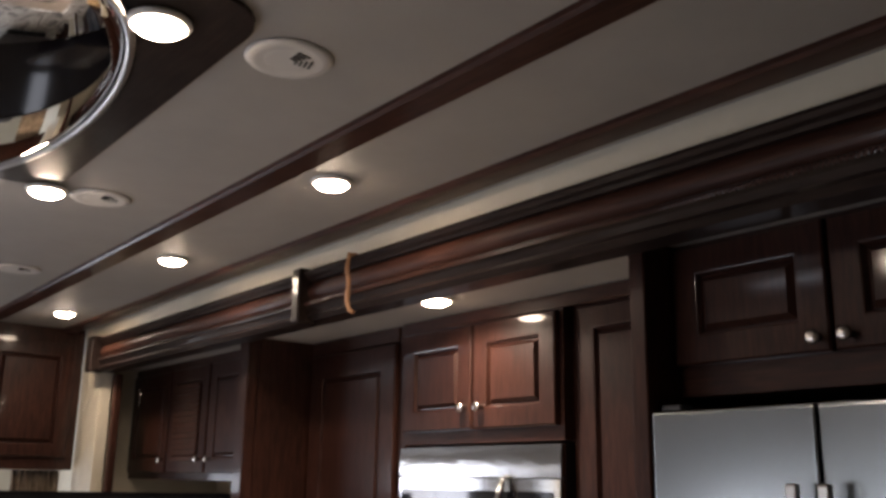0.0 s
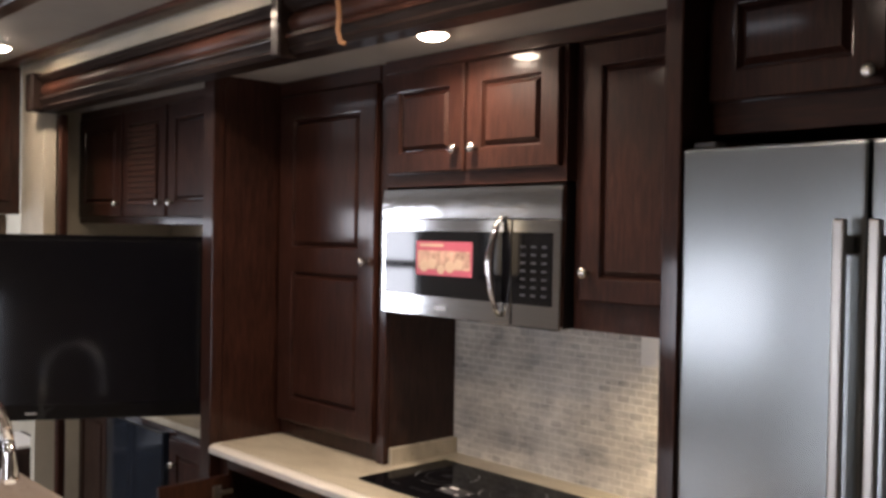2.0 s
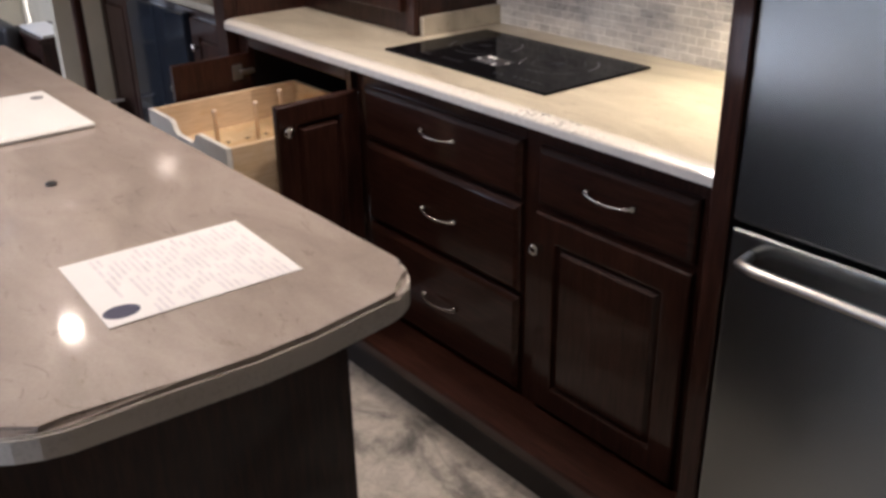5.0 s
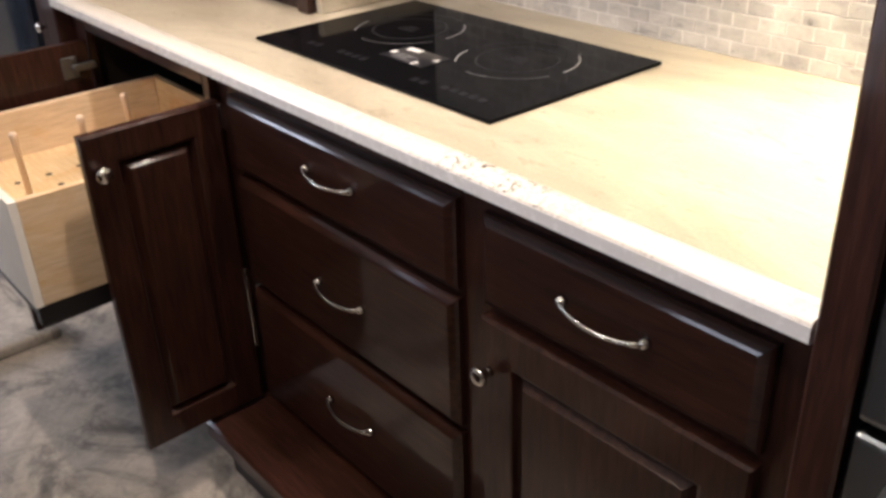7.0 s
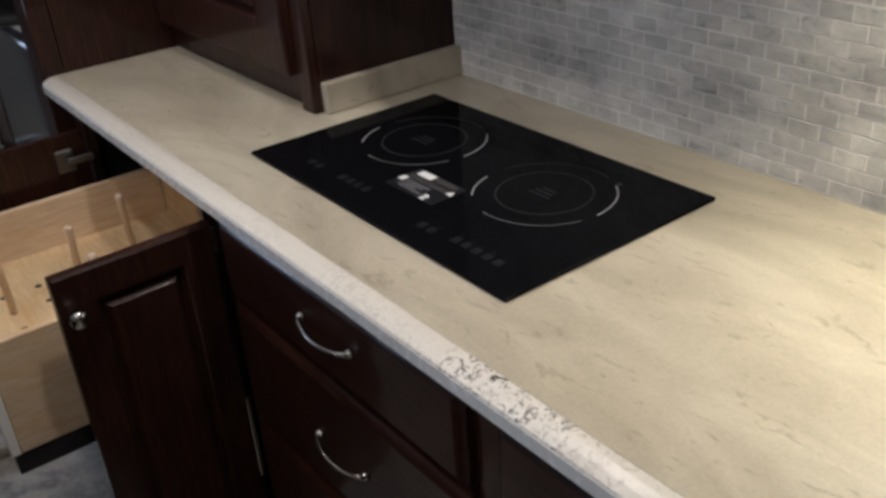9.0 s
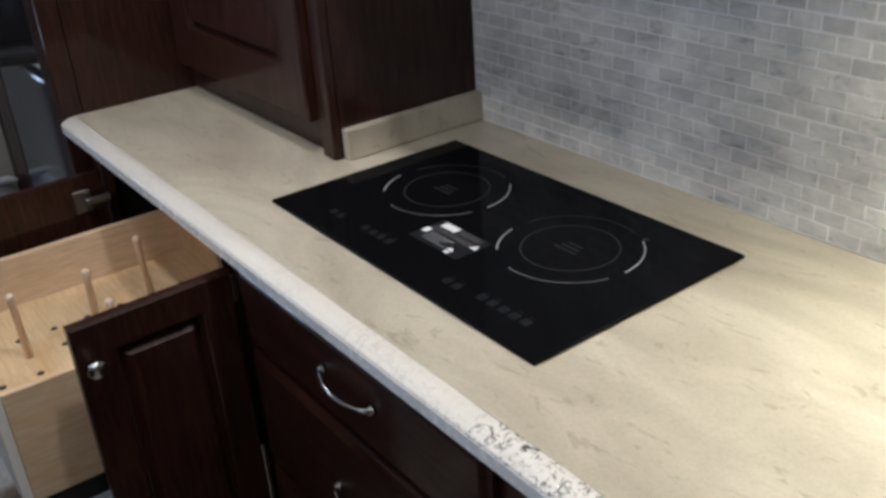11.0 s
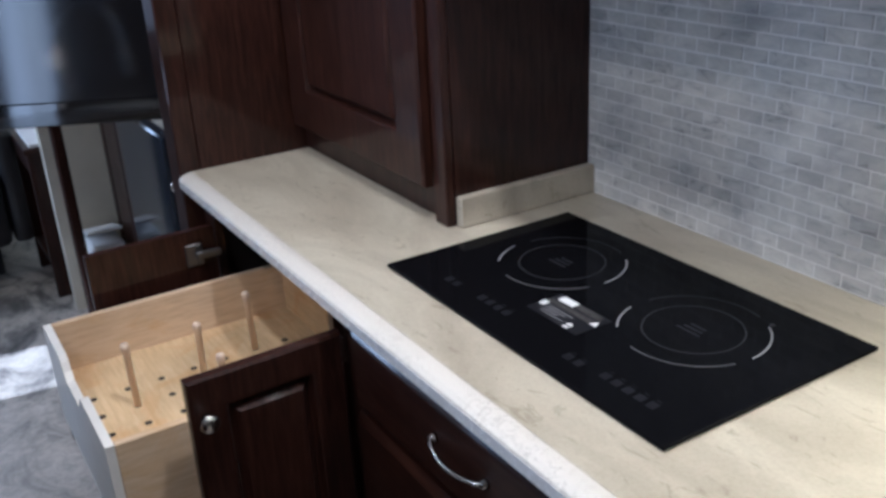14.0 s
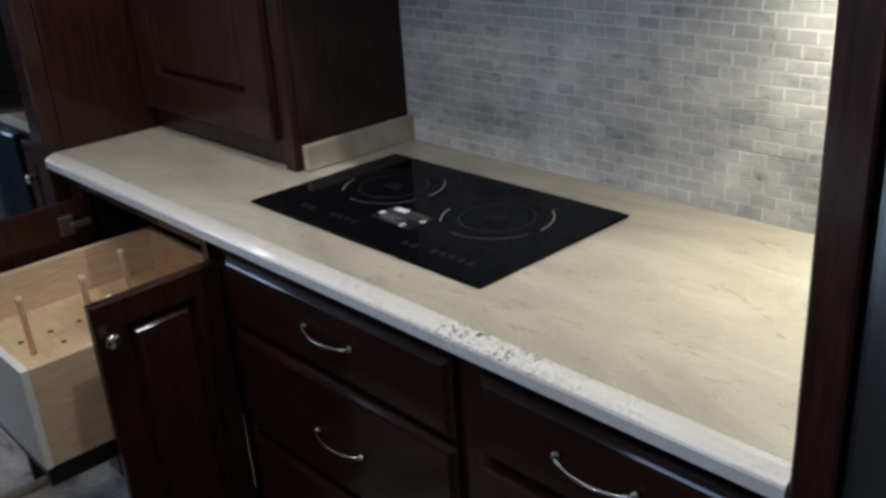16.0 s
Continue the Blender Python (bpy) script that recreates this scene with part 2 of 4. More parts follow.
# small stone tiles of the backsplash, clouded across the whole wall
def placed(nt, scale=(1, 1, 1)):
    geo = nt.nodes.new("ShaderNodeNewGeometry")
    mp = nt.nodes.new("ShaderNodeMapping")
    mp.inputs["Scale"].default_value = scale
    nt.links.new(geo.outputs["Position"], mp.inputs[0])
    return geo, mp.outputs[0]


def stone_tile(name, own):
    m, nt, b = material(name, 0.42)
    geo, pos = placed(nt)
    info = nt.nodes.new("ShaderNodeObjectInfo")
    rnd = info.outputs["Random"] if own else geo.outputs["Random Per Island"]
    per = ramp(nt, rnd, [(0.0, (0.43, 0.41, 0.38)), (0.12, (0.50, 0.475, 0.435)), (0.6, (0.54, 0.515, 0.470)), (0.92, (0.58, 0.55, 0.505)), (1.0, (0.46, 0.44, 0.41))])
    cloud = ramp(nt, noise_node(nt, pos, 4.6, 6, 0.62, 0.8), [(0.32, (0.58, 0.59, 0.61)), (0.43, (0.86, 0.86, 0.86)), (0.55, (1.05, 1.05, 1.03)), (0.70, (1.25, 1.24, 1.21))])
    streak = ramp(nt, noise_node(nt, placed(nt, (1.0, 1.0, 2.6))[1], 17, 6, 0.7, 1.0), [(0.30, (0.46, 0.46, 0.47)), (0.42, (0.88, 0.88, 0.88)), (0.7, (1.14, 1.14, 1.13))])
    spots = ramp(nt, noise_node(nt, pos, 42, 3, 0.6), [(0.24, (0.42, 0.42, 0.42)), (0.32, (1, 1, 1)), (0.8, (1.04, 1.04, 1.04))])
    col = mixed(nt, mixed(nt, mixed(nt, per, cloud, 1.0, "MULTIPLY"), streak, 1.0, "MULTIPLY"), spots, 1.0, "MULTIPLY")
    nt.links.new(col, b.inputs["Base Color"])
    rough_by(nt, b, noise_node(nt, pos, 30, 4), 0.34, 0.55)
    bumped(nt, b, noise_node(nt, pos, 160, 4), 0.2, 0.001)
    return m


tile_mat = stone_tile("stone_tile", True)
tile_rest = stone_tile("stone_tile_rest", False)
grout, nt, b = material("grout", 0.8)
pos = placed(nt)[1]
cloud = ramp(nt, noise_node(nt, pos, 4.6, 6, 0.62, 0.8), [(0.34, (0.50, 0.48, 0.45)), (0.45, (0.66, 0.635, 0.59)), (0.55, (0.78, 0.75, 0.70)), (0.70, (0.84, 0.81, 0.76))])
nt.links.new(cloud, b.inputs["Base Color"])
bumped(nt, b, noise_node(nt, pos, 300, 3), 0.3, 0.001)

# mottled floor
floor_mat, nt, b = material("mottled_vinyl", 0.5)
big = noise_node(nt, coords(nt, (1, 1.4, 1)), 2.0, 7, 0.62, 2.4)
col = ramp(nt, big, [(0.30, (0.085, 0.078, 0.072)), (0.40, (0.21, 0.195, 0.178)), (0.50, (0.45, 0.41, 0.36)), (0.72, (0.60, 0.555, 0.50))])
fine = ramp(nt, noise_node(nt, coords(nt), 26, 6, 0.7, 1.0), [(0.3, (0.70, 0.70, 0.70)), (0.6, (1.08, 1.08, 1.08))])
nt.links.new(mixed(nt, col, fine, 1.0, "MULTIPLY"), b.inputs["Base Color"])
bumped(nt, b, big, 0.2, 0.003)

# ---- builders ----


def thing(name, at, label, category, group="", kind=""):
    ob = new(name)
    ob.empty_display_size = 0.05
    ob.matrix_world = Matrix.Translation(at)
    return tagged(ob, label, category, group, kind)


def finish(name, bm, mat):
    bmesh.ops.recalc_face_normals(bm, faces=bm.faces)
    me = bpy.data.meshes.new(name)
    bm.to_mesh(me)
    bm.free()
    me.materials.append(mat)
    return new(name, me)


def part(name, bm, mat, parent=None, label="", m=None, smooth=False):
    """One mesh object under a thing or under a part."""
    if m is not None:
        bm.transform(m)
    ob = finish(name, bm, mat)
    if smooth:
        for p in ob.data.polygons:
            p.use_smooth = True
    if parent is not None:
        ob.parent = parent
        if parent.type == "EMPTY":
            ob.matrix_parent_inverse = parent.matrix_basis.inverted()
    if label:
        ob["label"] = label
    return ob


def structure(name, bm, mat, label, category=""):
    return tagged(part(name, bm, mat), label, category or name.split("_")[0], kind="structure")


def box(x0, x1, y0, y1, z0, z1, bevel=0.0, bm=None, seg=1):
    own = bmesh.new()
    bmesh.ops.create_cube(own, size=1.0)
    own.transform(Matrix.Translation(((x0 + x1) / 2, (y0 + y1) / 2, (z0 + z1) / 2)) @ Matrix.Diagonal((x1 - x0, y1 - y0, z1 - z0, 1)))
    if bevel:
        bmesh.ops.bevel(own, geom=own.edges[:], offset=bevel, segments=seg, affect="EDGES", profile=0.6)
    if bm is None:
        return own
    merge(bm, own)
    return bm


def merge(bm, other):
    me = bpy.data.meshes.new("merge")
    other.to_mesh(me)
    other.free()
    bm.from_mesh(me)
    bpy.data.meshes.remove(me)
    return bm


def nested(x0, x1, z0, z1, loops, close_back=True, open_front=False):
    """Rectangular loops in the xz plane, each (inset, y), joined one to the next."""
    bm = bmesh.new()
    rings = []
    for i, y in loops:
        rings.append([bm.verts.new(p) for p in ((x0 + i, y, z0 + i), (x1 - i, y, z0 + i), (x1 - i, y, z1 - i), (x0 + i, y, z1 - i))])
    for a, c in zip(rings, rings[1:]):
        for k in range(4):
            bm.faces.new((a[k], a[(k + 1) % 4], c[(k + 1) % 4], c[k]))
    if close_back:
        bm.faces.new(rings[0][::-1])
    if not open_front:
        bm.faces.new(rings[-1])
    return bm


def lathe(profile, steps=20):
    """A solid turned about z from (radius, height) pairs."""
    bm = bmesh.new()
    rings = []
    for r, z in profile:
        if r < 1e-6:
            rings.append([bm.verts.new((0, 0, z))])
        else:
            rings.append([bm.verts.new((r * math.cos(2 * math.pi * k / steps), r * math.sin(2 * math.pi * k / steps), z)) for k in range(steps)])
    for a, c in zip(rings, rings[1:]):
        for k in range(steps):
            q = [a[k % len(a)], a[(k + 1) % len(a)], c[(k + 1) % len(c)], c[k % len(c)]]
            u = list(dict.fromkeys(q))
            if len(u) > 2:
                bm.faces.new(u)
    for end in (rings[0], rings[-1]):
        if len(end) > 2:
            bm.faces.new(end)
    return bm


def tube(points, radii, sides=10):
    """A round bar along points; one radius, or one for each point."""
    bm = bmesh.new()
    pts = [Vector(p) for p in points]
    if not isinstance(radii, (list, tuple)):
        radii = [radii] * len(pts)
    rings = []
    side = None
    for i, p in enumerate(pts):
        d = (pts[min(i + 1, len(pts) - 1)] - pts[max(i - 1, 0)]).normalized()
        if side is None:
            side = d.orthogonal().normalized()
        side = (side - d * side.dot(d)).normalized()
        up = d.cross(side)
        rings.append([bm.verts.new(p + radii[i] * (math.cos(2 * math.pi * k / sides) * side + math.sin(2 * math.pi * k / sides) * up)) for k in range(sides)])
    for a, c in zip(rings, rings[1:]):
        for k in range(sides):
            bm.faces.new((a[k], a[(k + 1) % sides], c[(k + 1) % sides], c[k]))
    bm.faces.new(rings[0][::-1])
    bm.faces.new(rings[-1])
    return bm


def extrude_x(profile, x0, x1):
    """A closed profile of (y, z) drawn out along x."""
    bm = bmesh.new()
    a = [bm.verts.new((x0, y, z)) for y, z in profile]
    c = [bm.verts.new((x1, y, z)) for y, z in profile]
    n = len(profile)
    for k in range(n):
        bm.faces.new((a[k], a[(k + 1) % n], c[(k + 1) % n], c[k]))
    bm.faces.new(a[::-1])
    bm.faces.new(c)
    return bm


def slab(outline, z0, z1, bevel=0.0, seg=2):
    """A flat board from an (x, y) outline."""
    bm = bmesh.new()
    lo = [bm.verts.new((x, y, z0)) for x, y in outline]
    hi = [bm.verts.new((x, y, z1)) for x, y in outline]
    n = len(outline)
    bm.faces.new(lo[::-1])
    top = bm.faces.new(hi)
    for k in range(n):
        bm.faces.new((lo[k], lo[(k + 1) % n], hi[(k + 1) % n], hi[k]))
    if bevel:
        bmesh.ops.bevel(bm, geom=list(top.edges), offset=bevel, segments=seg, affect="EDGES")
    return bm


def ring_arc(r0, r1, a0, a1, h, steps=40):
    """A thin flat ring, or a piece of one, lying on z = 0."""
    bm = bmesh.new()
    whole = abs(a1 - a0) >= 359.9
    count = steps if whole else steps + 1
    lo, hi, lo0, hi0 = [], [], [], []
    for k in range(count):
        a = radians(a0 + (a1 - a0) * k / steps)
        c, s = math.cos(a), math.sin(a)
        lo.append(bm.verts.new((r0 * c, r0 * s, h)))
        hi.append(bm.verts.new((r1 * c, r1 * s, h)))
        lo0.append(bm.verts.new((r0 * c, r0 * s, 0)))
        hi0.append(bm.verts.new((r1 * c, r1 * s, 0)))
    for k in range(count if whole else count - 1):
        j = (k + 1) % count
        bm.faces.new((lo[k], lo[j], hi[j], hi[k]))
        bm.faces.new((hi[k], hi[j], hi0[j], hi0[k]))
        bm.faces.new((lo0[k], lo0[j], lo[j], lo[k]))
    return bm


def put_knob(parent, x, y, z, m=None):
    """A round nickel knob that stands out towards -y."""
    k = lathe([(0.0, 0.0), (0.008, 0.0), (0.006, 0.006), (0.006, 0.012), (0.013, 0.017), (0.0155, 0.022), (0.013, 0.027), (0.007, 0.030), (0.0, 0.0305)], 18)
    k.transform(Matrix.Translation((x, y, z)) @ Matrix.Rotation(radians(90), 4, "X"))
    return part("knob", k, nickel, parent, "round brushed nickel knob", m, True)


def put_pull(parent, x, y, z, width=0.125, m=None):
    """An arched nickel pull with flared feet, standing out towards -y."""
    pts, rad = [], []
    for i in range(17):
        u = i / 16
        a = math.sin(math.pi * u)
        pts.append((x + (u - 0.5) * width, y - 0.006 - 0.017 * a ** 0.6, z - 0.004 * a))
        rad.append(0.0022 + 0.0013 * a + (0.0018 if u < 0.08 or u > 0.92 else 0))
    pull = part("handle", tube(pts, rad, 10), nickel, parent, "arched brushed nickel pull", m, True)
    for s in (-0.5, 0.5):
        f = lathe([(0.0, 0.0), (0.008, 0.0), (0.007, 0.004), (0.005, 0.010), (0.0, 0.011)], 14)
        f.transform(Matrix.Translation((x + s * width, y, z)) @ Matrix.Rotation(radians(90), 4, "X"))
        part("foot", f, nickel, pull, "", m, True)
    return pull


def put_door(parent, x0, x1, z0, z1, y, thick=0.02, stile=0.058, mid=None, knob=None, m=None, label=""):
    """A raised-panel cabinet door, its front at y and facing -y. mid: height of a middle rail. knob: (x, z)."""
    spans = [(z0, z1)] if mid is None else [(z0, mid + stile / 2), (mid - stile / 2, z1)]
    frame_bm = nested(x0, x1, z0, z1, [(0, y + thick), (0, y + 0.004), (0.004, y), (0.009, y)], True, True)
    door = None
    holes = []
    if mid is None:
        holes = [(x0 + stile, x1 - stile, z0 + stile, z1 - stile)]
    else:
        holes = [(x0 + stile, x1 - stile, z0 + stile, mid - stile / 2), (x0 + stile, x1 - stile, mid + stile / 2, z1 - stile)]
    e = 0.009
    cuts = [z0 + e] + [c for h in holes for c in (h[2], h[3])] + [z1 - e]
    for k in range(0, len(cuts), 2):
        rail = bmesh.new()
        p = [rail.verts.new(q) for q in ((x0 + e, y, cuts[k]), (x1 - e, y, cuts[k]), (x1 - e, y, cuts[k + 1]), (x0 + e, y, cuts[k + 1]))]
        rail.faces.new(p)
        merge(frame_bm, rail)
    for hx0, hx1, hz0, hz1 in holes:
        for a, c in ((x0 + e, hx0), (hx1, x1 - e)):
            st = bmesh.new()
            p = [st.verts.new(q) for q in ((a, y, hz0), (c, y, hz0), (c, y, hz1), (a, y, hz1))]
            st.faces.new(p)
            merge(frame_bm, st)
        merge(frame_bm, nested(hx0, hx1, hz0, hz1, [(0, y), (0.004, y + 0.001), (0.007, y + 0.009), (0.010, y + 0.013)], False, True))
    bmesh.ops.remove_doubles(frame_bm, verts=frame_bm.verts, dist=0.0002)
    door = part("door", frame_bm, wood_v, parent, label, m)
    for hx0, hx1, hz0, hz1 in holes:
        pn = nested(hx0 + 0.006, hx1 - 0.006, hz0 + 0.006, hz1 - 0.006, [(0, y + thick - 0.003), (0, y + 0.015), (0.006, y + 0.014), (0.016, y + 0.003), (0.018, y + 0.0005), (0.021, y + 0.0005)])
        part("panel", pn, wood_v, door, "", m)
    if knob:
        put_knob(door, knob[0], y, knob[1], m)
    return door


def put_drawer_front(parent, x0, x1, z0, z1, y, pull, thick=0.02, label=""):
    """A slab drawer front with an eased lip, facing -y, with an arched pull."""
    d = part("drawer_front", nested(x0, x1, z0, z1, [(0, y + thick), (0, y + 0.010), (0.004, y + 0.006), (0.010, y + 0.002), (0.014, y), (0.016, y)]), wood_h, parent, label)
    put_pull(d, pull[0], y, pull[1])
    return d

# ---- setting ----
X0, X1, Y0 = -5.4, 2.6, -2.4
SX = -3.36          # end wall of the slide-out
JX = -3.10          # end of its opening
structure("floor", box(X0, X1, Y0, 0.66, -0.05, 0.0), floor_mat, "mottled grey-brown vinyl floor with a marbled look", "floor")
structure("ceiling", box(X0, X1, Y0, -0.112, CEIL, CEIL + 0.05), ceiling_vinyl, "pale grey padded vinyl ceiling", "ceiling")
structure("ceiling_slide", box(SX, X1, -0.0600, 0.66, SLIDE, SLIDE + 0.05), ceiling_vinyl, "lower pale grey ceiling of the slide-out", "ceiling")
structure("wall_header", box(JX - 0.03, X1, -0.112, -0.0605, SLIDE + 0.0, CEIL + 0.05), cream_vinyl, "cream strip of wall above the slide-out opening", "wall")
structure("wall_back", box(SX, X1, WALL + 0.012, WALL + 0.07, 0, SLIDE), cream_vinyl, "cream wall behind the kitchen cabinets", "wall")
structure("wall_slide_end", box(SX - 0.05, SX, -0.06, WALL + 0.07, 0, SLIDE), cream_vinyl, "cream end wall of the slide-out", "wall")
structure("wall_side", box(X0, SX - 0.051, 0.36, 0.42, 0, CEIL), cream_vinyl, "cream wall beside the slide-out", "wall")
structure("ceiling_front", box(X0, SX - 0.051, -0.1115, 0.36, CEIL, CEIL + 0.05), ceiling_vinyl, "pale grey ceiling over the driving area", "ceiling")
structure("wall_end_strip", box(SX - 0.051, JX - 0.0305, -0.112, -0.0605, 1.60, CEIL), cream_vinyl, "cream strip of wall beside the slide-out opening", "wall")
structure("wall_rear", box(X1, X1 + 0.05, Y0, 0.66, 0, CEIL), low_bounce_vinyl, "plain unseen rear wall in taupe that cuts bounce light", "wall")


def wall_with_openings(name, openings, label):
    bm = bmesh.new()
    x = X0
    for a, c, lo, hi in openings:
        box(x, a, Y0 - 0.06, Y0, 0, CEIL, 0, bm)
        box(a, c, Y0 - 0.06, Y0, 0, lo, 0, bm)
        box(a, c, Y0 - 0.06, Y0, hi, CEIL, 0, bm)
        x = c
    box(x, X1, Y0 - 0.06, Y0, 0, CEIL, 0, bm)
    return structure(name, bm, low_bounce_vinyl, label, "wall")


OPEN = [(-5.0, -4.05, 0.98, 1.85), (-3.38, -3.02, 1.38, 1.85), (-1.55, -1.05, 1.10, 1.55), (-0.52, -0.17, 0.55, 1.72)]
wall_with_openings("wall_window_side", OPEN, "unseen wall with four window openings, taupe to cut bounce light")
for i, (a, c, lo, hi) in enumerate(OPEN):
    w = thing("window_%d" % (i + 1), ((a + c) / 2, Y0, lo), "bright window with a dark frame in the taupe wall", "window", kind="structure")
    fr = nested(a - 0.03, c + 0.03, lo - 0.03, hi + 0.03, [(0, 0.004), (0, 0.018), (0.006, 0.022), (0.045, 0.022), (0.05, 0.004)], False, True)
    fr.transform(Matrix.Translation((0, Y0, 0)))
    part("window_frame", fr, espresso, w)
    if i == 0:
        part("crossbar", box(a + 0.002, c - 0.002, Y0 + 0.003, Y0 + 0.020, 1.40, 1.46), espresso, w)
    if i not in (1, 3):
        part("mullion", box((a + c) / 2 - 0.012, (a + c) / 2 + 0.012, Y0 - 0.045, Y0 - 0.02, lo + 0.002, hi - 0.002), espresso, w)
    if i != 1:
        structure("backdrop", box(a - 0.35, c + (0.35 if i else 0.2), Y0 - 0.62, Y0 - 0.6, lo - 0.5, hi + 0.6), backdrop_glow, "bright hazy daylight outside the window", "backdrop")
front = bmesh.new()
box(X0 - 0.06, X0, Y0, 0.42, 0, 1.0, 0, front)
box(X0 - 0.06, X0, Y0, 0.42, 2.05, CEIL, 0, front)
box(X0 - 0.06, X0, Y0, -2.2, 1.0, 2.05, 0, front)
box(X0 - 0.06, X0, -0.2, 0.42, 1.0, 2.05, 0, front)
structure("wall_front", front, cream_vinyl, "front wall with the wide windshield opening", "wall")
structure("backdrop", box(X0 - 0.6, X0 - 0.58, Y0 - 0.5, 0.4, 0.5, 2.6), backdrop_glow, "bright hazy daylight beyond the windshield", "backdrop")

# raised floor lip along the kitchen base
structure("trim_floor_lip_end", box(-1.91, -1.1865, 0.020, 0.040, 0.002, 0.150, 0.006), wood_h, "reddish wooden lip below the open cabinet", "trim")
# added base, set back and near-black to give the shade below the lip
structure("trim_floor_base", box(-1.18, 0.003, -0.045, 0.060, 0.002, 0.1165), recess_shade, "added near-black base that gives the shade under the slide-out floor", "trim")
structure("trim_floor_lip", box(-1.185, 0.004, -0.088, 0.0615, 0.117, 0.158, 0.006), wood_h, "reddish wooden lip along the foot of the base cabinets", "trim")

structure("trim_threshold", box(-2.022, -1.964, -0.63, -0.127, 0.0005, 0.036, 0.014, None, 3), floor_mat, "rounded grey threshold bar across the floor", "trim")

# ---- ceiling ----


def ceiling_strip(name, y0, y1):
    prof = [(y0, CEIL + 0.001), (y0, CEIL - 0.010), (y0 + 0.006, CEIL - 0.017), (y1 - 0.006, CEIL - 0.017), (y1, CEIL - 0.010), (y1, CEIL + 0.001)]
    return structure(name, extrude_x(prof, -3.6, X1), trim_wood, "dark stained wooden strip along the ceiling", "trim")


ceiling_strip("trim_ceiling", -0.614, -0.542)
ceiling_strip("trim_ceiling", -0.224, -0.154)
ceiling_strip("trim_ceiling", -1.98, -1.91)

# slide-out fascia: crown, curved face, and a lower bead, each its own piece
F = -0.112
fascia = thing("fascia", (-0.4, F, 2.17), "dark stained wooden fascia with crown and rope moulding over the slide-out", "fascia", kind="structure")
crown = [(F, 2.318), (F - 0.050, 2.318), (F - 0.053, 2.310), (F - 0.046, 2.302), (F - 0.036, 2.296), (F - 0.030, 2.289), (F, 2.289)]
face = [(F, 2.2885)] + [(F - 0.018 - 0.018 * math.sin(math.pi * k / 8), 2.2885 - 0.0605 * k / 8) for k in range(9)] + [(F, 2.228)]
bead = [(F, 2.2275), (F - 0.036, 2.2275)] + [(F - 0.036 - 0.010 * math.sin(math.pi * k / 6), 2.2275 - 0.022 * k / 6) for k in range(1, 7)] + [(F - 0.026, 2.192), (F - 0.034, 2.182), (F - 0.020, 2.168), (F + 0.05, 2.168), (F + 0.05, 2.208), (F, 2.2095)]
for nm, pr, mt in (("crown_moulding", crown, espresso), ("fascia_face", face, trim_wood), ("lower_moulding", bead, espresso)):
    part(nm, extrude_x(pr, JX - 0.02, X1), mt, fascia)
rope = bmesh.new()
x = -1.15
while x < 1.4:
    own = bmesh.new()
    bmesh.ops.create_cube(own, size=1.0)
    own.transform(Matrix.Translation((x, F - 0.044, 2.2165)) @ Matrix.Rotation(radians(35), 4, "Y") @ Matrix.Diagonal((0.005, 0.006, 0.013, 1)))
    merge(rope, own)
    x += 0.0105
part("rope_bead", rope, trim_wood, fascia)
part("joint_block", box(-1.202, -1.156, F - 0.068, F - 0.002, 2.158, 2.330, 0.006), espresso, fascia)
jamb = thing("jamb", (JX - 0.03, F - 0.03, 0), "dark stained post at the end of the slide-out opening", "jamb", kind="structure")
part("post", box(JX - 0.022, JX + 0.02, F + 0.053, F + 0.088, 0.0, 2.163, 0.006), trim_wood, jamb)
part("capital", box(JX - 0.045, JX + 0.03, F - 0.078, F - 0.002, 2.164, 2.330, 0.008), espresso, jamb)

strap = thing("strap", (-0.9, F - 0.08, 2.15), "tan strap hanging over the wooden fascia", "strap")
part("band", tube([(-0.892, F - 0.010, 2.324), (-0.892, F - 0.056, 2.325), (-0.890, F - 0.062, 2.28), (-0.886, F - 0.058, 2.235), (-0.888, F - 0.060, 2.19), (-0.880, F - 0.056, 2.160), (-0.866, F - 0.052, 2.154)], 0.007, 8), strap_tan, strap, "", None, True)


def puck_light(x, y, z):
    t = thing("ceiling_light", (x, y, z), "round recessed puck light with a glowing warm lens", "ceiling light", "puck lights on the ceiling")
    rim = lathe([(0.043, 0.0), (0.050, 0.0), (0.051, -0.004), (0.046, -0.010), (0.041, -0.010), (0.041, 0.0)], 28)
    part("rim", rim, white_plastic, t, "", Matrix.Translation((x, y, z - 0.001)), True)
    lens = lathe([(0.0, -0.002), (0.040, -0.002), (0.0400, -0.008), (0.0385, -0.012), (0.034, -0.016), (0.026, -0.0195), (0.014, -0.022), (0.0, -0.0228)], 40)
    part("lens", lens, puck_lens, t, "glowing warm lens", Matrix.Translation((x, y, z - 0.001)), True)
    return t


for px, py in PUCKS:
    puck_light(px, py, CEIL if py > -0.9 else CEIL - 0.012)
puck_light(-0.78, 0.062, SLIDE)


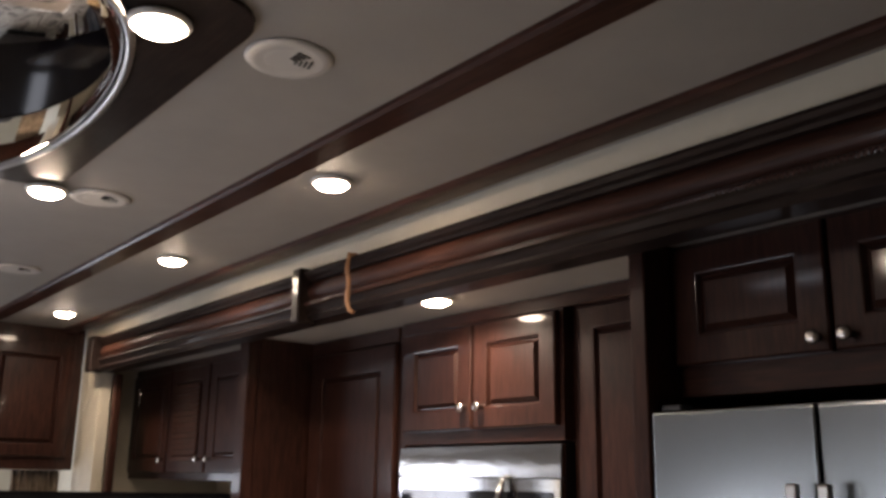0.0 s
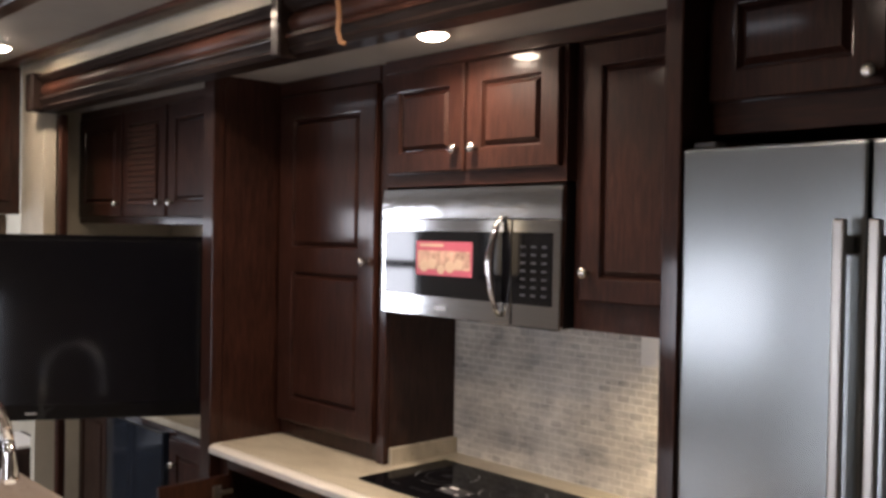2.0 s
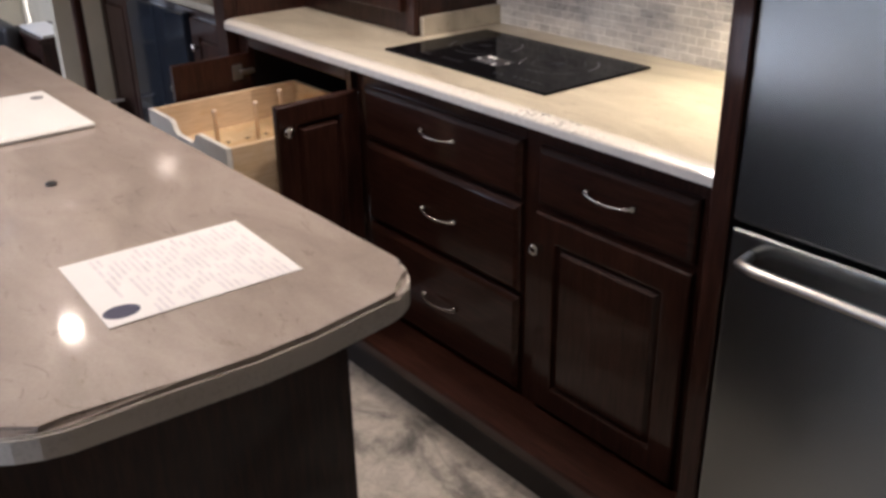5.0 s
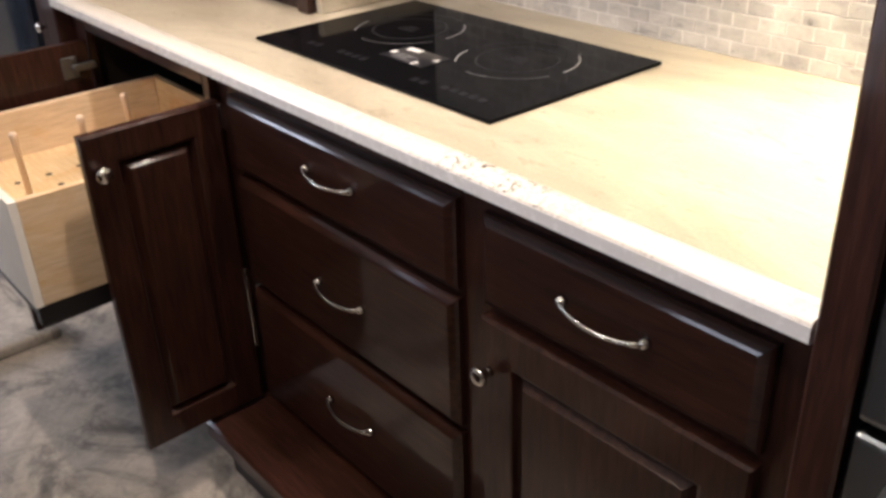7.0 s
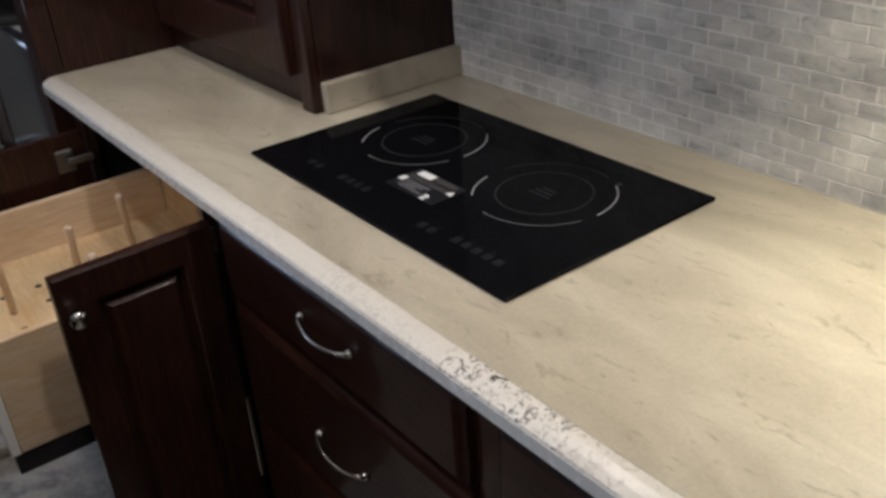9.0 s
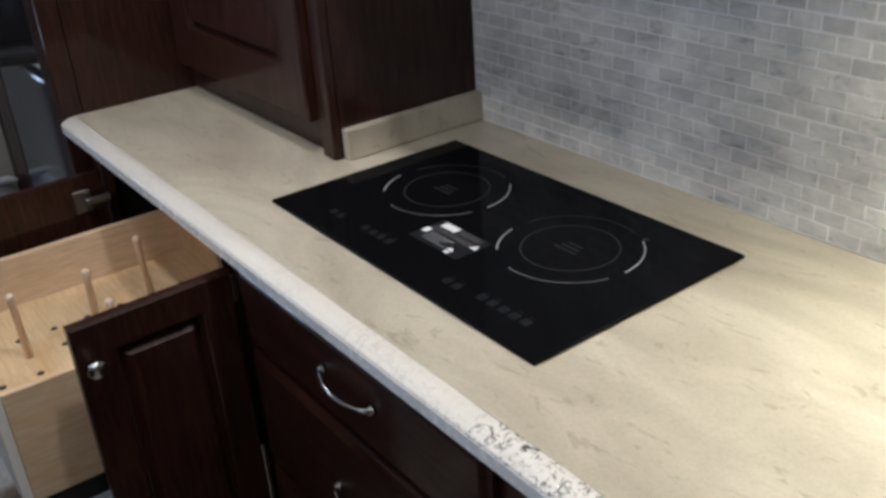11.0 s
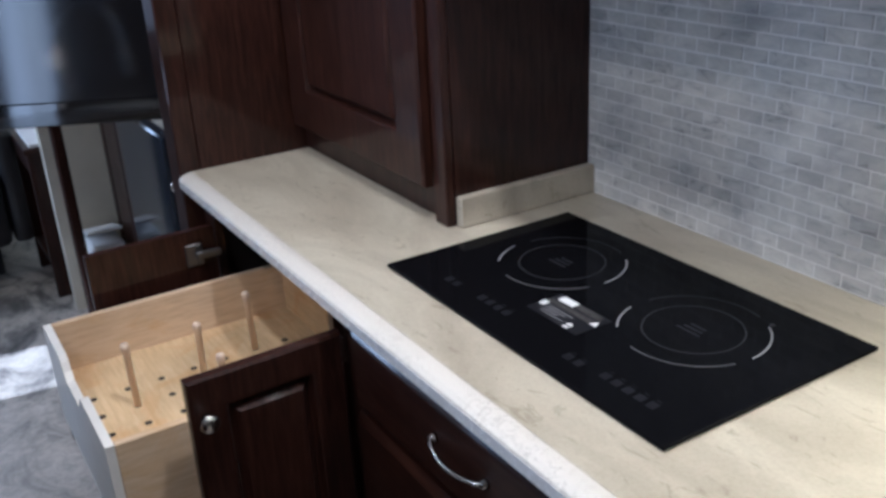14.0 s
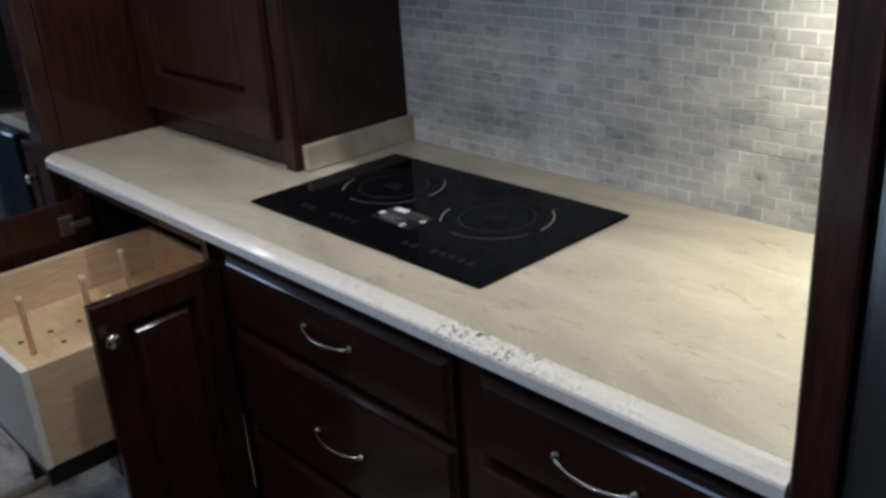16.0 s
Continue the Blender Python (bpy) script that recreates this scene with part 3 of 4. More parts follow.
def vent(x, y):
    t = thing("ceiling_vent", (x, y, CEIL), "round white plastic air vent on the ceiling", "ceiling vent", "round vents on the ceiling")
    ring = lathe([(0.045, -0.001), (0.075, -0.001), (0.0755, -0.003), (0.071, -0.0075), (0.056, -0.0085), (0.047, -0.006)], 40)
    part("ring", ring, vent_plastic, t, "", Matrix.Translation((x, y, CEIL)), True)
    disc = lathe([(0.0, -0.002), (0.046, -0.002), (0.046, -0.005), (0.040, -0.0068), (0.0, -0.0068)], 36)
    part("damper", disc, vent_plastic, t, "", Matrix.Translation((x, y, CEIL)))
    for turn in (14, 76):
        for k in range(4):
            r = 0.010 + 0.0085 * k
            sl = box(-0.004 - 0.26 * r, 0.004 + 0.26 * r, r, r + 0.0042, -0.0082, -0.0066)
            part("slot", sl, black_plastic, t, "", Matrix.Translation((x, y, CEIL)) @ Matrix.Rotation(radians(turn - 90), 4, "Z"))
    return t


for vx, vy in ((-0.010, -0.854), (-1.055, -0.828), (-2.11, -0.765)):
    vent(vx, vy)

# dark ceiling panel with a mirrored lens shape
panel = thing("ceiling_panel", (-0.45, -1.4, CEIL), "dark glossy ceiling panel with an oval mirror and satin rim", "ceiling panel")
outl = []
for cx, cy, a0 in ((0.03, -1.050, 0), (-0.93, -1.050, 90), (-0.93, -1.42, 180), (0.03, -1.42, 270)):
    for k in range(7):
        a = radians(a0 + 15 * k)
        outl.append((cx + 0.10 * math.cos(a), cy + 0.10 * math.sin(a)))
pb = slab(outl, CEIL - 0.010, CEIL - 0.001)
part("panel_board", pb, espresso, panel)
dome = lathe([(1.0, 0.0)] + [(math.cos(radians(7.5 * k)), -math.sin(radians(7.5 * k))) for k in range(1, 13)], 48)
dome.transform(Matrix.Translation((-0.5, -1.235, CEIL - 0.0105)) @ Matrix.Diagonal((0.55, 0.19, 0.034, 1)))
part("mirror", dome, mirror, panel, "shallow domed oval mirror", None, True)
rimp = [(-0.5 + 0.56 * math.cos(2 * math.pi * k / 64), -1.235 + 0.20 * math.sin(2 * math.pi * k / 64), CEIL - 0.014) for k in range(65)]
part("rim", tube(rimp, 0.008, 10), rim_metal, panel, "satin metal rim", None, True)

# ---- kitchen base cabinets ----
FACE = 0.062     # face frame
DOOR = 0.042     # door and drawer fronts


def base_unit(x0, x1, at_label):
    t = thing("base_cabinet", ((x0 + x1) / 2, 0.3, 0.1), at_label, "base cabinet", "kitchen base cabinets")
    return t


# drawer unit
u = base_unit(-1.20, -0.53, "dark cherry base cabinet with three drawers and arched pulls")
part("body", box(-1.199, -0.531, FACE, WALL, 0.101, TOP - 0.041), wood_v, u)
put_drawer_front(u, -1.148, -0.534, 0.688, 0.830, DOOR, (-0.825, 0.770))
put_drawer_front(u, -1.148, -0.534, 0.448, 0.674, DOOR, (-0.827, 0.558))
put_drawer_front(u, -1.148, -0.534, 0.172, 0.434, DOOR, (-0.829, 0.306))
# drawer over door
u = base_unit(-0.53, 0.0, "dark cherry base cabinet with one drawer above a door")
part("body", box(-0.529, -0.001, FACE, WALL, 0.101, TOP - 0.041), wood_v, u)
put_drawer_front(u, -0.478, -0.056, 0.694, 0.831, DOOR, (-0.266, 0.768), 0.02)
put_door(u, -0.478, -0.056, 0.172, 0.678, DOOR, knob=(-0.459, 0.596))
# open unit, hollow, with two doors swung out
u = base_unit(-1.87, -1.20, "dark cherry base cabinet with two doors swung open")
# inner panels near-black: the shade of the hollow is in their colour
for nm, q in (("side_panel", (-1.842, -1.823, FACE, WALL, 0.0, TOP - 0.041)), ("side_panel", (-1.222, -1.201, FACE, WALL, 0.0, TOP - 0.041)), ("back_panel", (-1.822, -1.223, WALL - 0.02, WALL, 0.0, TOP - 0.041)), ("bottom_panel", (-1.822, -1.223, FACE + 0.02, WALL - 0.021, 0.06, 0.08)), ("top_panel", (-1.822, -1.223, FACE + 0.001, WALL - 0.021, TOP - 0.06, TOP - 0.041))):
    part(nm, box(*q), recess_shade, u)
for nm, q in (("stile", (-1.842, -1.78, FACE - 0.02, FACE - 0.001, 0.1, TOP - 0.041)), ("stile", (-1.222, -1.1995, FACE - 0.02, FACE - 0.001, 0.1, TOP - 0.041)), ("rail", (-1.779, -1.223, FACE - 0.02, FACE - 0.001, 0.832, TOP - 0.041))):
    part(nm, box(*q, 0.0015), wood_h, u)
# right leaf, hinged at its right side
m = Matrix.Translation((-1.156, 0.036, 0)) @ Matrix.Rotation(radians(91.5), 4, "Z")
leaf = put_door(u, -0.256, 0.0, 0.172, 0.820, 0.0, stile=0.052, knob=(-0.234, 0.755), m=m, label="dark cherry door standing open")
for h0, h1 in ((0.300, 0.480), (0.768, 0.815)):
    part("hinge", box(-0.004, 0.004, -0.006, -0.0008, h0, h1, 0.001), nickel, leaf, "slim nickel hinge", m)
# left leaf, hinged at its left side
m = Matrix.Translation((-1.775, 0.030, 0)) @ Matrix.Rotation(radians(-88), 4, "Z")
leaf = put_door(u, 0.0, 0.262, 0.172, 0.818, 0.0, knob=(0.240, 0.745), m=m, label="dark cherry door standing open")
for hz in (0.25, 0.765):
    cup = part("hinge", box(0.030, 0.066, 0.0205, 0.026, hz - 0.024, hz + 0.024, 0.002), dull_zinc, leaf, "concealed dull metal hinge", m)
    part("hinge_arm", box(-0.006, 0.048, 0.0265, 0.040, hz - 0.008, hz + 0.008, 0.003), dull_zinc, cup, "", m)
    for sz in (-0.017, 0.017):
        part("screw", lathe([(0.0, 0.0), (0.004, 0.0), (0.003, 0.0015), (0.0, 0.002)], 10), dull_zinc, cup, "", m @ Matrix.Translation((0.040, 0.0262, hz + sz)) @ Matrix.Rotation(radians(-90), 4, "X"), True)

# pull-out plywood dish drawer
dr = thing("pullout_drawer", (-1.42, -0.15, 0.42), "pale maple plywood pull-out dish drawer with wooden pegs", "drawer")
BX0, BX1, BY0, BY1, BZ0, BZ1 = -1.706, -1.216, -0.336, 0.16, 0.517, 0.720
BW = BX1 - BX0
scoop = [(BX0, BZ0), (BX1, BZ0), (BX1, BZ1)] + [(BX0 + BW * u, BZ1 - d) for u, d in ((0.66, 0.0), (0.63, 0.006), (0.61, 0.022), (0.58, 0.034), (0.38, 0.034), (0.35, 0.022), (0.33, 0.006), (0.30, 0.0))] + [(BX0, BZ1)]
# paler than the other boards: window light is put into its colour
part("front_board", slab(scoop, 0.0, 0.014), daylit_board, dr, "front board whitened for the daylight on it", Matrix.Translation((0, BY0 + 0.014, 0)) @ Matrix.Rotation(radians(90), 4, "X"))
part("back_board", box(BX0, BX1, BY1 - 0.014, BY1, BZ0, BZ1, 0.0015), maple, dr)
part("side_board", box(BX0, BX0 + 0.014, BY0 + 0.0145, BY1 - 0.0145, BZ0, BZ1, 0.0015), maple_y, dr)
part("side_board", box(BX1 - 0.014, BX1, BY0 + 0.0145, BY1 - 0.0145, BZ0, BZ1, 0.0015), maple_y, dr)
FL = BZ0 + 0.102
part("bottom", box(BX0 + 0.0145, BX1 - 0.0145, BY0 + 0.0145, BY1 - 0.0145, FL - 0.012, FL), maple, dr)
for i in range(5):
    for j in range(7):
        hx, hy = -1.550 + 0.069 * i, -0.296 + 0.063 * j
        if hy < BY1 - 0.03:
            # flat near-black disc, the depth of the hole is only colour
            part("peg_hole", lathe([(0.0, 0.0), (0.0065, 0.0), (0.0065, 0.0006), (0.0, 0.0006)], 12), recess_shade, dr, "", Matrix.Translation((hx, hy, FL + 0.0002)))
for hx, hy, lean in ((-1.481, -0.233, 1), (-1.481, -0.107, -1), (-1.343, -0.107, 1), (-1.550, 0.019, 2)):
    part("peg", lathe([(0.0, 0.0), (0.0062, 0.0), (0.0062, 0.112), (0.0078, 0.115), (0.0078, 0.124), (0.006, 0.127), (0.0, 0.1275)], 14), peg_wood, dr, "", Matrix.Translation((hx, hy, FL)) @ Matrix.Rotation(radians(lean), 4, "X"), True)
for sx in (BX0 + 0.004, BX1 - 0.030):
    part("runner", box(sx, sx + 0.026, BY0 + 0.004, 0.30, BZ0 - 0.042, BZ0 - 0.001, 0.002), black_metal, dr, "black metal runner")
part("runner_brace", box(BX0 + 0.031, BX1 - 0.031, BY0 + 0.006, BY0 + 0.05, BZ0 - 0.030, BZ0 - 0.001, 0.002), black_metal, dr)
for sx in (BX0 + 0.008, BX1 - 0.02):
    part("runner_support", box(sx, sx + 0.012, 0.10, 0.28, 0.081, BZ0 - 0.0425), black_metal, dr)

# worktop with a chipped front edge
wt = thing("worktop", (-0.95, 0.3, TOP - 0.04), "beige veined solid-surface worktop with a polished edge paled as if lit", "worktop")
part("slab", box(-1.843, -0.002, 0.0305, WALL - 0.001, TOP - 0.040, TOP, 0.0), counter_mat, wt)
edge = [(0.030, TOP - 0.0325), (0.004, TOP - 0.0325), (0.0, TOP - 0.030), (0.0, TOP - 0.0135), (0.030, TOP - 0.0135)]
part("front_edge", extrude_x(edge, -1.843, -0.002), lit_edge_mat, wt, "polished edge paled for the light it catches")
slope = [(0.030, TOP - 0.0133), (0.0003, TOP - 0.0133), (0.0020, TOP - 0.0095), (0.010, TOP - 0.0045), (0.0200, TOP - 0.0012), (0.030, TOP - 0.0001)]
part("edge_slope", extrude_x(slope, -1.843, -0.002), lit_slope_mat, wt, "chipped sloping upper edge paled for the light it catches")
part("side_upstand", box(-1.2215, -1.2035, 0.300, WALL - 0.001, TOP + 0.0005, TOP + 0.055, 0.002), counter_mat, wt)

# induction cooktop
CX0, CX1, CY0, CY1 = -1.143, -0.537, 0.119, 0.482
ck = thing("cooktop", ((CX0 + CX1) / 2, 0.3, TOP), "black glass induction cooktop with two ring marks", "cooktop")
part("glass", box(CX0, CX1, CY0, CY1, TOP + 0.0006, TOP + 0.0066, 0.0012), cook_glass, ck)
G = TOP + 0.0067
for bx, by in ((-0.980, 0.338), (-0.706, 0.336)):
    for r0, r1, a0, a1, mt in ((0.0655, 0.0672, 0, 360, print_ring), (0.0965, 0.0990, 192, 230, print_grey), (0.0965, 0.0990, 0, 56, print_grey), (0.0965, 0.0985, 262, 345, print_mid), (0.0965, 0.0982, 72, 172, print_ring)):
        part("ring_mark", ring_arc(r0, r1, a0, a1, 0.0003), mt, ck, "", Matrix.Translation((bx, by, G)))
    for k in range(3):
        part("centre_mark", box(bx - 0.02 + 0.004 * k, bx + 0.02 - 0.003 * k, by - 0.012 + 0.009 * k, by - 0.007 + 0.009 * k, G, G + 0.0003), print_faint, ck)
for x0, n, y0 in ((-0.690, 5, 0.160), (-0.958, 4, 0.163), (-0.753, 2, 0.154), (-1.040, 2, 0.160)):
    for k in range(n):
        part("control_mark", box(x0 + 0.020 * k, x0 + 0.013 + 0.020 * k, y0, y0 + 0.013, G, G + 0.0003), print_faint, ck)
        part("control_mark", box(x0 + 0.002 + 0.020 * k, x0 + 0.010 + 0.020 * k, y0 + 0.016, y0 + 0.019, G, G + 0.0003), print_dim, ck)
part("corner_dot", lathe([(0.0, 0.0), (0.004, 0.0), (0.004, 0.0003), (0.0, 0.0003)], 12), print_ring, ck, "", Matrix.Translation((-0.652, 0.424, G)))
# warning sticker: dark label with pale blocks and lines
lb = thing("warning_sticker", (-0.86, 0.235, G), "small black and white warning sticker on the cooktop glass", "sticker")
LM = Matrix.Translation((-0.837, 0.234, G + 0.0004)) @ Matrix.Diagonal((0.93, 0.88, 1, 1))
part("label_sheet", box(-0.058, 0.058, -0.036, 0.036, 0, 0.0004), print_faint, lb, "", LM)
for q, mt in (((-0.046, -0.012, 0.018, 0.034), print_white), ((-0.057, -0.045, -0.012, 0.002), print_white), ((-0.050, 0.054, 0.003, 0.014), print_band), ((-0.010, 0.044, 0.020, 0.033), print_band), ((0.024, 0.034, -0.034, -0.028), print_white)):
    part("pale_block", box(q[0], q[1], q[2], q[3], 0.0005, 0.0008), mt, lb, "", LM)
tri = slab([(0.043, 0.003), (0.057, 0.003), (0.050, 0.017)], 0.0009, 0.0012)
part("pale_triangle", tri, print_white, lb, "", LM)
part("pale_mark", slab([(0.022, -0.025), (0.036, -0.025), (0.031, -0.018), (0.025, -0.018)], 0.0005, 0.0008), print_white, lb, "", LM)
for k in range(4):
    part("text_bar", box(-0.038, 0.016 - 0.010 * (k % 3), -0.006 - 0.0065 * k, -0.0042 - 0.0065 * k, 0.0005, 0.0008), print_grey, lb, "", LM)

# ---- tall cabinet and its end panel ----
tp = thing("end_panel", (-1.95, 0.3, 0), "dark cherry end panel from floor to ceiling", "panel")
part("panel_board", box(-1.915, -1.8455, 0.052, WALL, 0.0, SLIDE - 0.001), wood_v, tp)
part("front_stile", box(-1.918, -1.8455, 0.005, 0.0515, 0.0, SLIDE - 0.001, 0.003), wood_v, tp)
tc = thing("tall_cabinet", (-1.53, 0.45, TOP), "dark cherry tall cabinet standing on the worktop", "cabinet")
part("body", box(-1.8445, -1.2225, 0.300, WALL, TOP + 0.0015, SLIDE - 0.001), wood_v, tc)
put_door(tc, -1.826, -1.268, 0.978, 2.150, 0.2645, stile=0.083, mid=1.565, knob=(-1.308, 1.568))
part("face_stile", box(-1.2615, -1.2225, 0.282, 0.2995, TOP + 0.0015, SLIDE - 0.001, 0.002), wood_v, tc)
part("cornice", box(-1.8445, -1.2625, 0.276, 0.2995, 2.156, SLIDE - 0.001, 0.003), wood_h, tc)

# ---- upper cabinets ----
uc = thing("wall_cabinet", (-0.86, 0.45, 1.81), "dark cherry wall cabinet with two raised-panel doors", "wall cabinet", "kitchen wall cabinets")
part("body", box(-1.2215, -0.478, 0.272, WALL, 1.810, SLIDE - 0.001), wood_h, uc)
put_door(uc, -1.196, -0.848, 1.850, 2.162, 0.250, knob=(-0.872, 1.912))
put_door(uc, -0.838, -0.492, 1.850, 2.162, 0.250, knob=(-0.796, 1.912))
nc = thing("wall_cabinet", (-0.23, 0.45, 1.42), "dark cherry wall cabinet with one tall door", "wall cabinet", "kitchen wall cabinets")
part("body", box(-0.4775, -0.001, 0.312, WALL, 1.420, SLIDE - 0.001), wood_v, nc)
put_door(nc, -0.447, -0.020, 1.497, 2.166, 0.292, knob=(-0.420, 1.571))
part("lamp_bar", box(-0.28, -0.04, 0.40, 0.44, 1.408, 1.4195, 0.003), white_plastic, nc, "slim under-cabinet lamp")
part("lamp_lens", box(-0.25, -0.03, 0.470, 0.500, 1.4065, 1.4079), bar_lens, nc, "glowing lens")
tr = structure("trim_soffit", box(-1.2215, -0.002, 0.262, 0.2715, 2.168, SLIDE - 0.001, 0.002), wood_h, "dark cherry strip under the slide-out ceiling", "trim")

# ---- microwave ----
MX0, MX1, MZ0, MZ1, MY = -1.221, -0.486, 1.415, 1.802, 0.262
mw = thing("microwave", (-0.86, 0.4, MZ0), "stainless steel over-the-range microwave with a black glass door", "microwave")
part("case", box(MX0 + 0.002, MX1 - 0.002, MY + 0.02, WALL - 0.002, MZ0 + 0.003, MZ1 - 0.001, 0.003), black_plastic, mw)
vs = [(MY + 0.0195, MZ1), (MY + 0.0195, MZ1 - 0.088)]
for k in range(11):
    a = radians(-5 + 1.4 * k)
    vs.append((MY + 0.0005 + 0.36 * (1 - math.cos(a)), MZ1 - 0.0585 + 0.36 * math.sin(a)))
part("vent_strip", extrude_x(vs[::-1], MX0, MX1), vent_steel, mw, "brushed steel vent strip")
md = part("door", box(MX0, MX0 + 0.560, MY, MY + 0.0195, MZ0, MZ1 - 0.092, 0.003), brushed_h, mw, "brushed steel door")
part("window", box(MX0 + 0.016, MX0 + 0.5588, MY - 0.0025, MY - 0.0003, MZ0 + 0.062, MZ1 - 0.128, 0.001), black_glass, md, "black glass window")
pts = []
for k in range(15):
    s = k / 14
    pts.append((MX0 + 0.524 - 0.012 * math.sin(math.pi * s), MY - 0.006 - 0.030 * math.sin(math.pi * s) ** 0.7, MZ0 + 0.025 + 0.275 * s))
part("handle", tube(pts, [0.007 + 0.006 * math.sin(math.pi * k / 14) for k in range(15)], 12), chrome, md, "curved chrome handle", None, True)
mc = part("control_panel", box(MX0 + 0.563, MX1, MY, MY + 0.0195, MZ0, MZ1 - 0.092, 0.003), brushed_h, mw)
part("keypad", box(MX0 + 0.5642, MX1 - 0.026, MY - 0.0025, MY - 0.0003, MZ0 + 0.062, MZ1 - 0.128, 0.001), black_glass, mc, "black glass keypad")
for r in range(7):
    for c in range(3):
        kx, kz = MX0 + 0.597 + 0.038 * c, MZ0 + 0.085 + 0.022 * r
        part("key_mark", box(kx, kx + 0.018, MY - 0.0031, MY - 0.0027, kz, kz + 0.006), print_key, mc)
part("badge", box(MX0 + 0.25, MX0 + 0.30, MY - 0.0012, MY - 0.0003, MZ0 + 0.022, MZ0 + 0.036), steel_plain, md)
st = thing("sales_sticker", (-1.0, MY, 1.55), "red sales sticker with a food picture on the microwave door", "sticker")
SXA, SXB, SZA, SZB = -1.052, -0.810, 1.541, 1.643
part("sheet", box(SXA, SXB, MY - 0.0034, MY - 0.0027, SZA, SZB), sticker_red, st)
part("picture", box(SXA + 0.008, SXB - 0.008, MY - 0.0040, MY - 0.0035, SZA + 0.018, SZB - 0.028), sticker_tan, st)
for k in range(5):
    bl = lathe([(0.0, 0.0), (0.020 - 0.002 * (k % 3), 0.0), (0.018 - 0.002 * (k % 3), 0.0006), (0.0, 0.0007)], 14)
    part("shape", bl, sticker_cream, st, "", Matrix.Translation((SXA + 0.035 + 0.038 * k, MY - 0.0041, 1.568 + 0.010 * math.sin(2.1 * k))) @ Matrix.Rotation(radians(90), 4, "X") @ Matrix.Diagonal((1, 0.9, 1, 1)))
part("title_bar", box(SXA + 0.015, SXA + 0.12, MY - 0.0040, MY - 0.0035, SZB - 0.016, SZB - 0.008), sticker_cream, st)

# ---- fridge and its surround ----
fp = thing("fridge_panel", (0.03, 0.3, 0), "dark cherry side panel beside the refrigerator", "panel")
part("panel_board", box(0.006, 0.050, 0.016, WALL, 0.0, SLIDE - 0.001), wood_v, fp)
part("front_stile", box(0.011, 0.053, -0.022, 0.0155, 0.0, SLIDE - 0.001, 0.003), wood_v, fp)
FX0, FX1, FY, FZ = 0.058, 0.785, -0.020, 1.843
FM = (FX0 + FX1) / 2
HTOP = 1.705
rf = thing("refrigerator", (FM, 0.3, 0), "stainless steel french-door refrigerator with bar handles", "refrigerator")
part("case", box(FX0 + 0.004, FX1 - 0.004, FY + 0.062, WALL, 0.0, FZ - 0.012, 0.003), black_plastic, rf)
for a, c, hx in ((FX0, FM - 0.003, FM - 0.030), (FM + 0.003, FX1, FM + 0.030)):
    d = part("door", box(a, c, FY, FY + 0.060, 0.847, FZ, 0.008, None, 3), brushed, rf, "brushed steel door")
    hb = box(hx - 0.0105, hx + 0.0105, FY - 0.050, FY - 0.032, 1.010, HTOP, 0.006, None, 3)
    for hz in (1.055, HTOP - 0.045):
        box(hx - 0.008, hx + 0.008, FY - 0.033, FY - 0.001, hz - 0.018, hz + 0.018, 0.003, hb)
    part("handle", hb, steel_plain, d, "steel bar handle")
d = part("freezer_drawer", box(FX0, FX1, FY, FY + 0.060, 0.06, 0.836, 0.008, None, 3), brushed, rf, "brushed steel freezer drawer")
part("handle", tube([(FX0 + 0.045, FY - 0.002, 0.795), (FX0 + 0.05, FY - 0.040, 0.795), (FX0 + 0.08, FY - 0.050, 0.795), (FX1 - 0.08, FY - 0.050, 0.795), (FX1 - 0.05, FY - 0.040, 0.795), (FX1 - 0.045, FY - 0.002, 0.795)], 0.0092, 12), steel_plain, d, "steel bar handle", None, True)
part("hinge_cover", box(FX0 + 0.01, FX0 + 0.06, FY + 0.02, FY + 0.062, FZ + 0.0005, FZ + 0.014, 0.003), black_plastic, rf)
fc = thing("wall_cabinet", (0.43, 0.4, 1.88), "dark cherry cabinet above the refrigerator with two doors", "wall cabinet", "kitchen wall cabinets")
part("body", box(0.0525, 0.81, 0.092, WALL, 1.880, SLIDE - 0.001), wood_h, fc)
put_door(fc, 0.054, 0.408, 1.944, 2.198, 0.072, knob=(0.385, 1.970))
put_door(fc, 0.418, 0.790, 1.944, 2.198, 0.072, knob=(0.447, 1.970))
fp2 = thing("fridge_panel", (0.84, 0.3, 0), "dark cherry side panel beside the refrigerator", "panel")
part("panel_board", box(0.812, 0.868, -0.022, WALL, 0.0, SLIDE - 0.001), wood_v, fp2)

# light switch plate on the backsplash
ot = thing("outlet", (-0.435, WALL - 0.012, 1.35), "white outlet plate on the tiled backsplash", "outlet")
part("plate", box(-0.454, -0.382, WALL - 0.0140, WALL - 0.0082, 1.302, 1.404, 0.002), white_plastic, ot)
for k in (0, 1):
    part("socket", box(-0.436, -0.400, WALL - 0.0158, WALL - 0.0141, 1.316 + 0.042 * k, 1.347 + 0.042 * k, 0.001), white_plastic, ot)

# ---- island ----
isl = thing("island", (-0.95, -0.95, 0), "kitchen island with a rounded taupe top and dark cherry base", "island")


def arc(cx, cy, r, a0, a1, n=8):
    return [(cx + r * math.cos(radians(a0 + (a1 - a0) * k / n)), cy + r * math.sin(radians(a0 + (a1 - a0) * k / n))) for k in range(n + 1)]


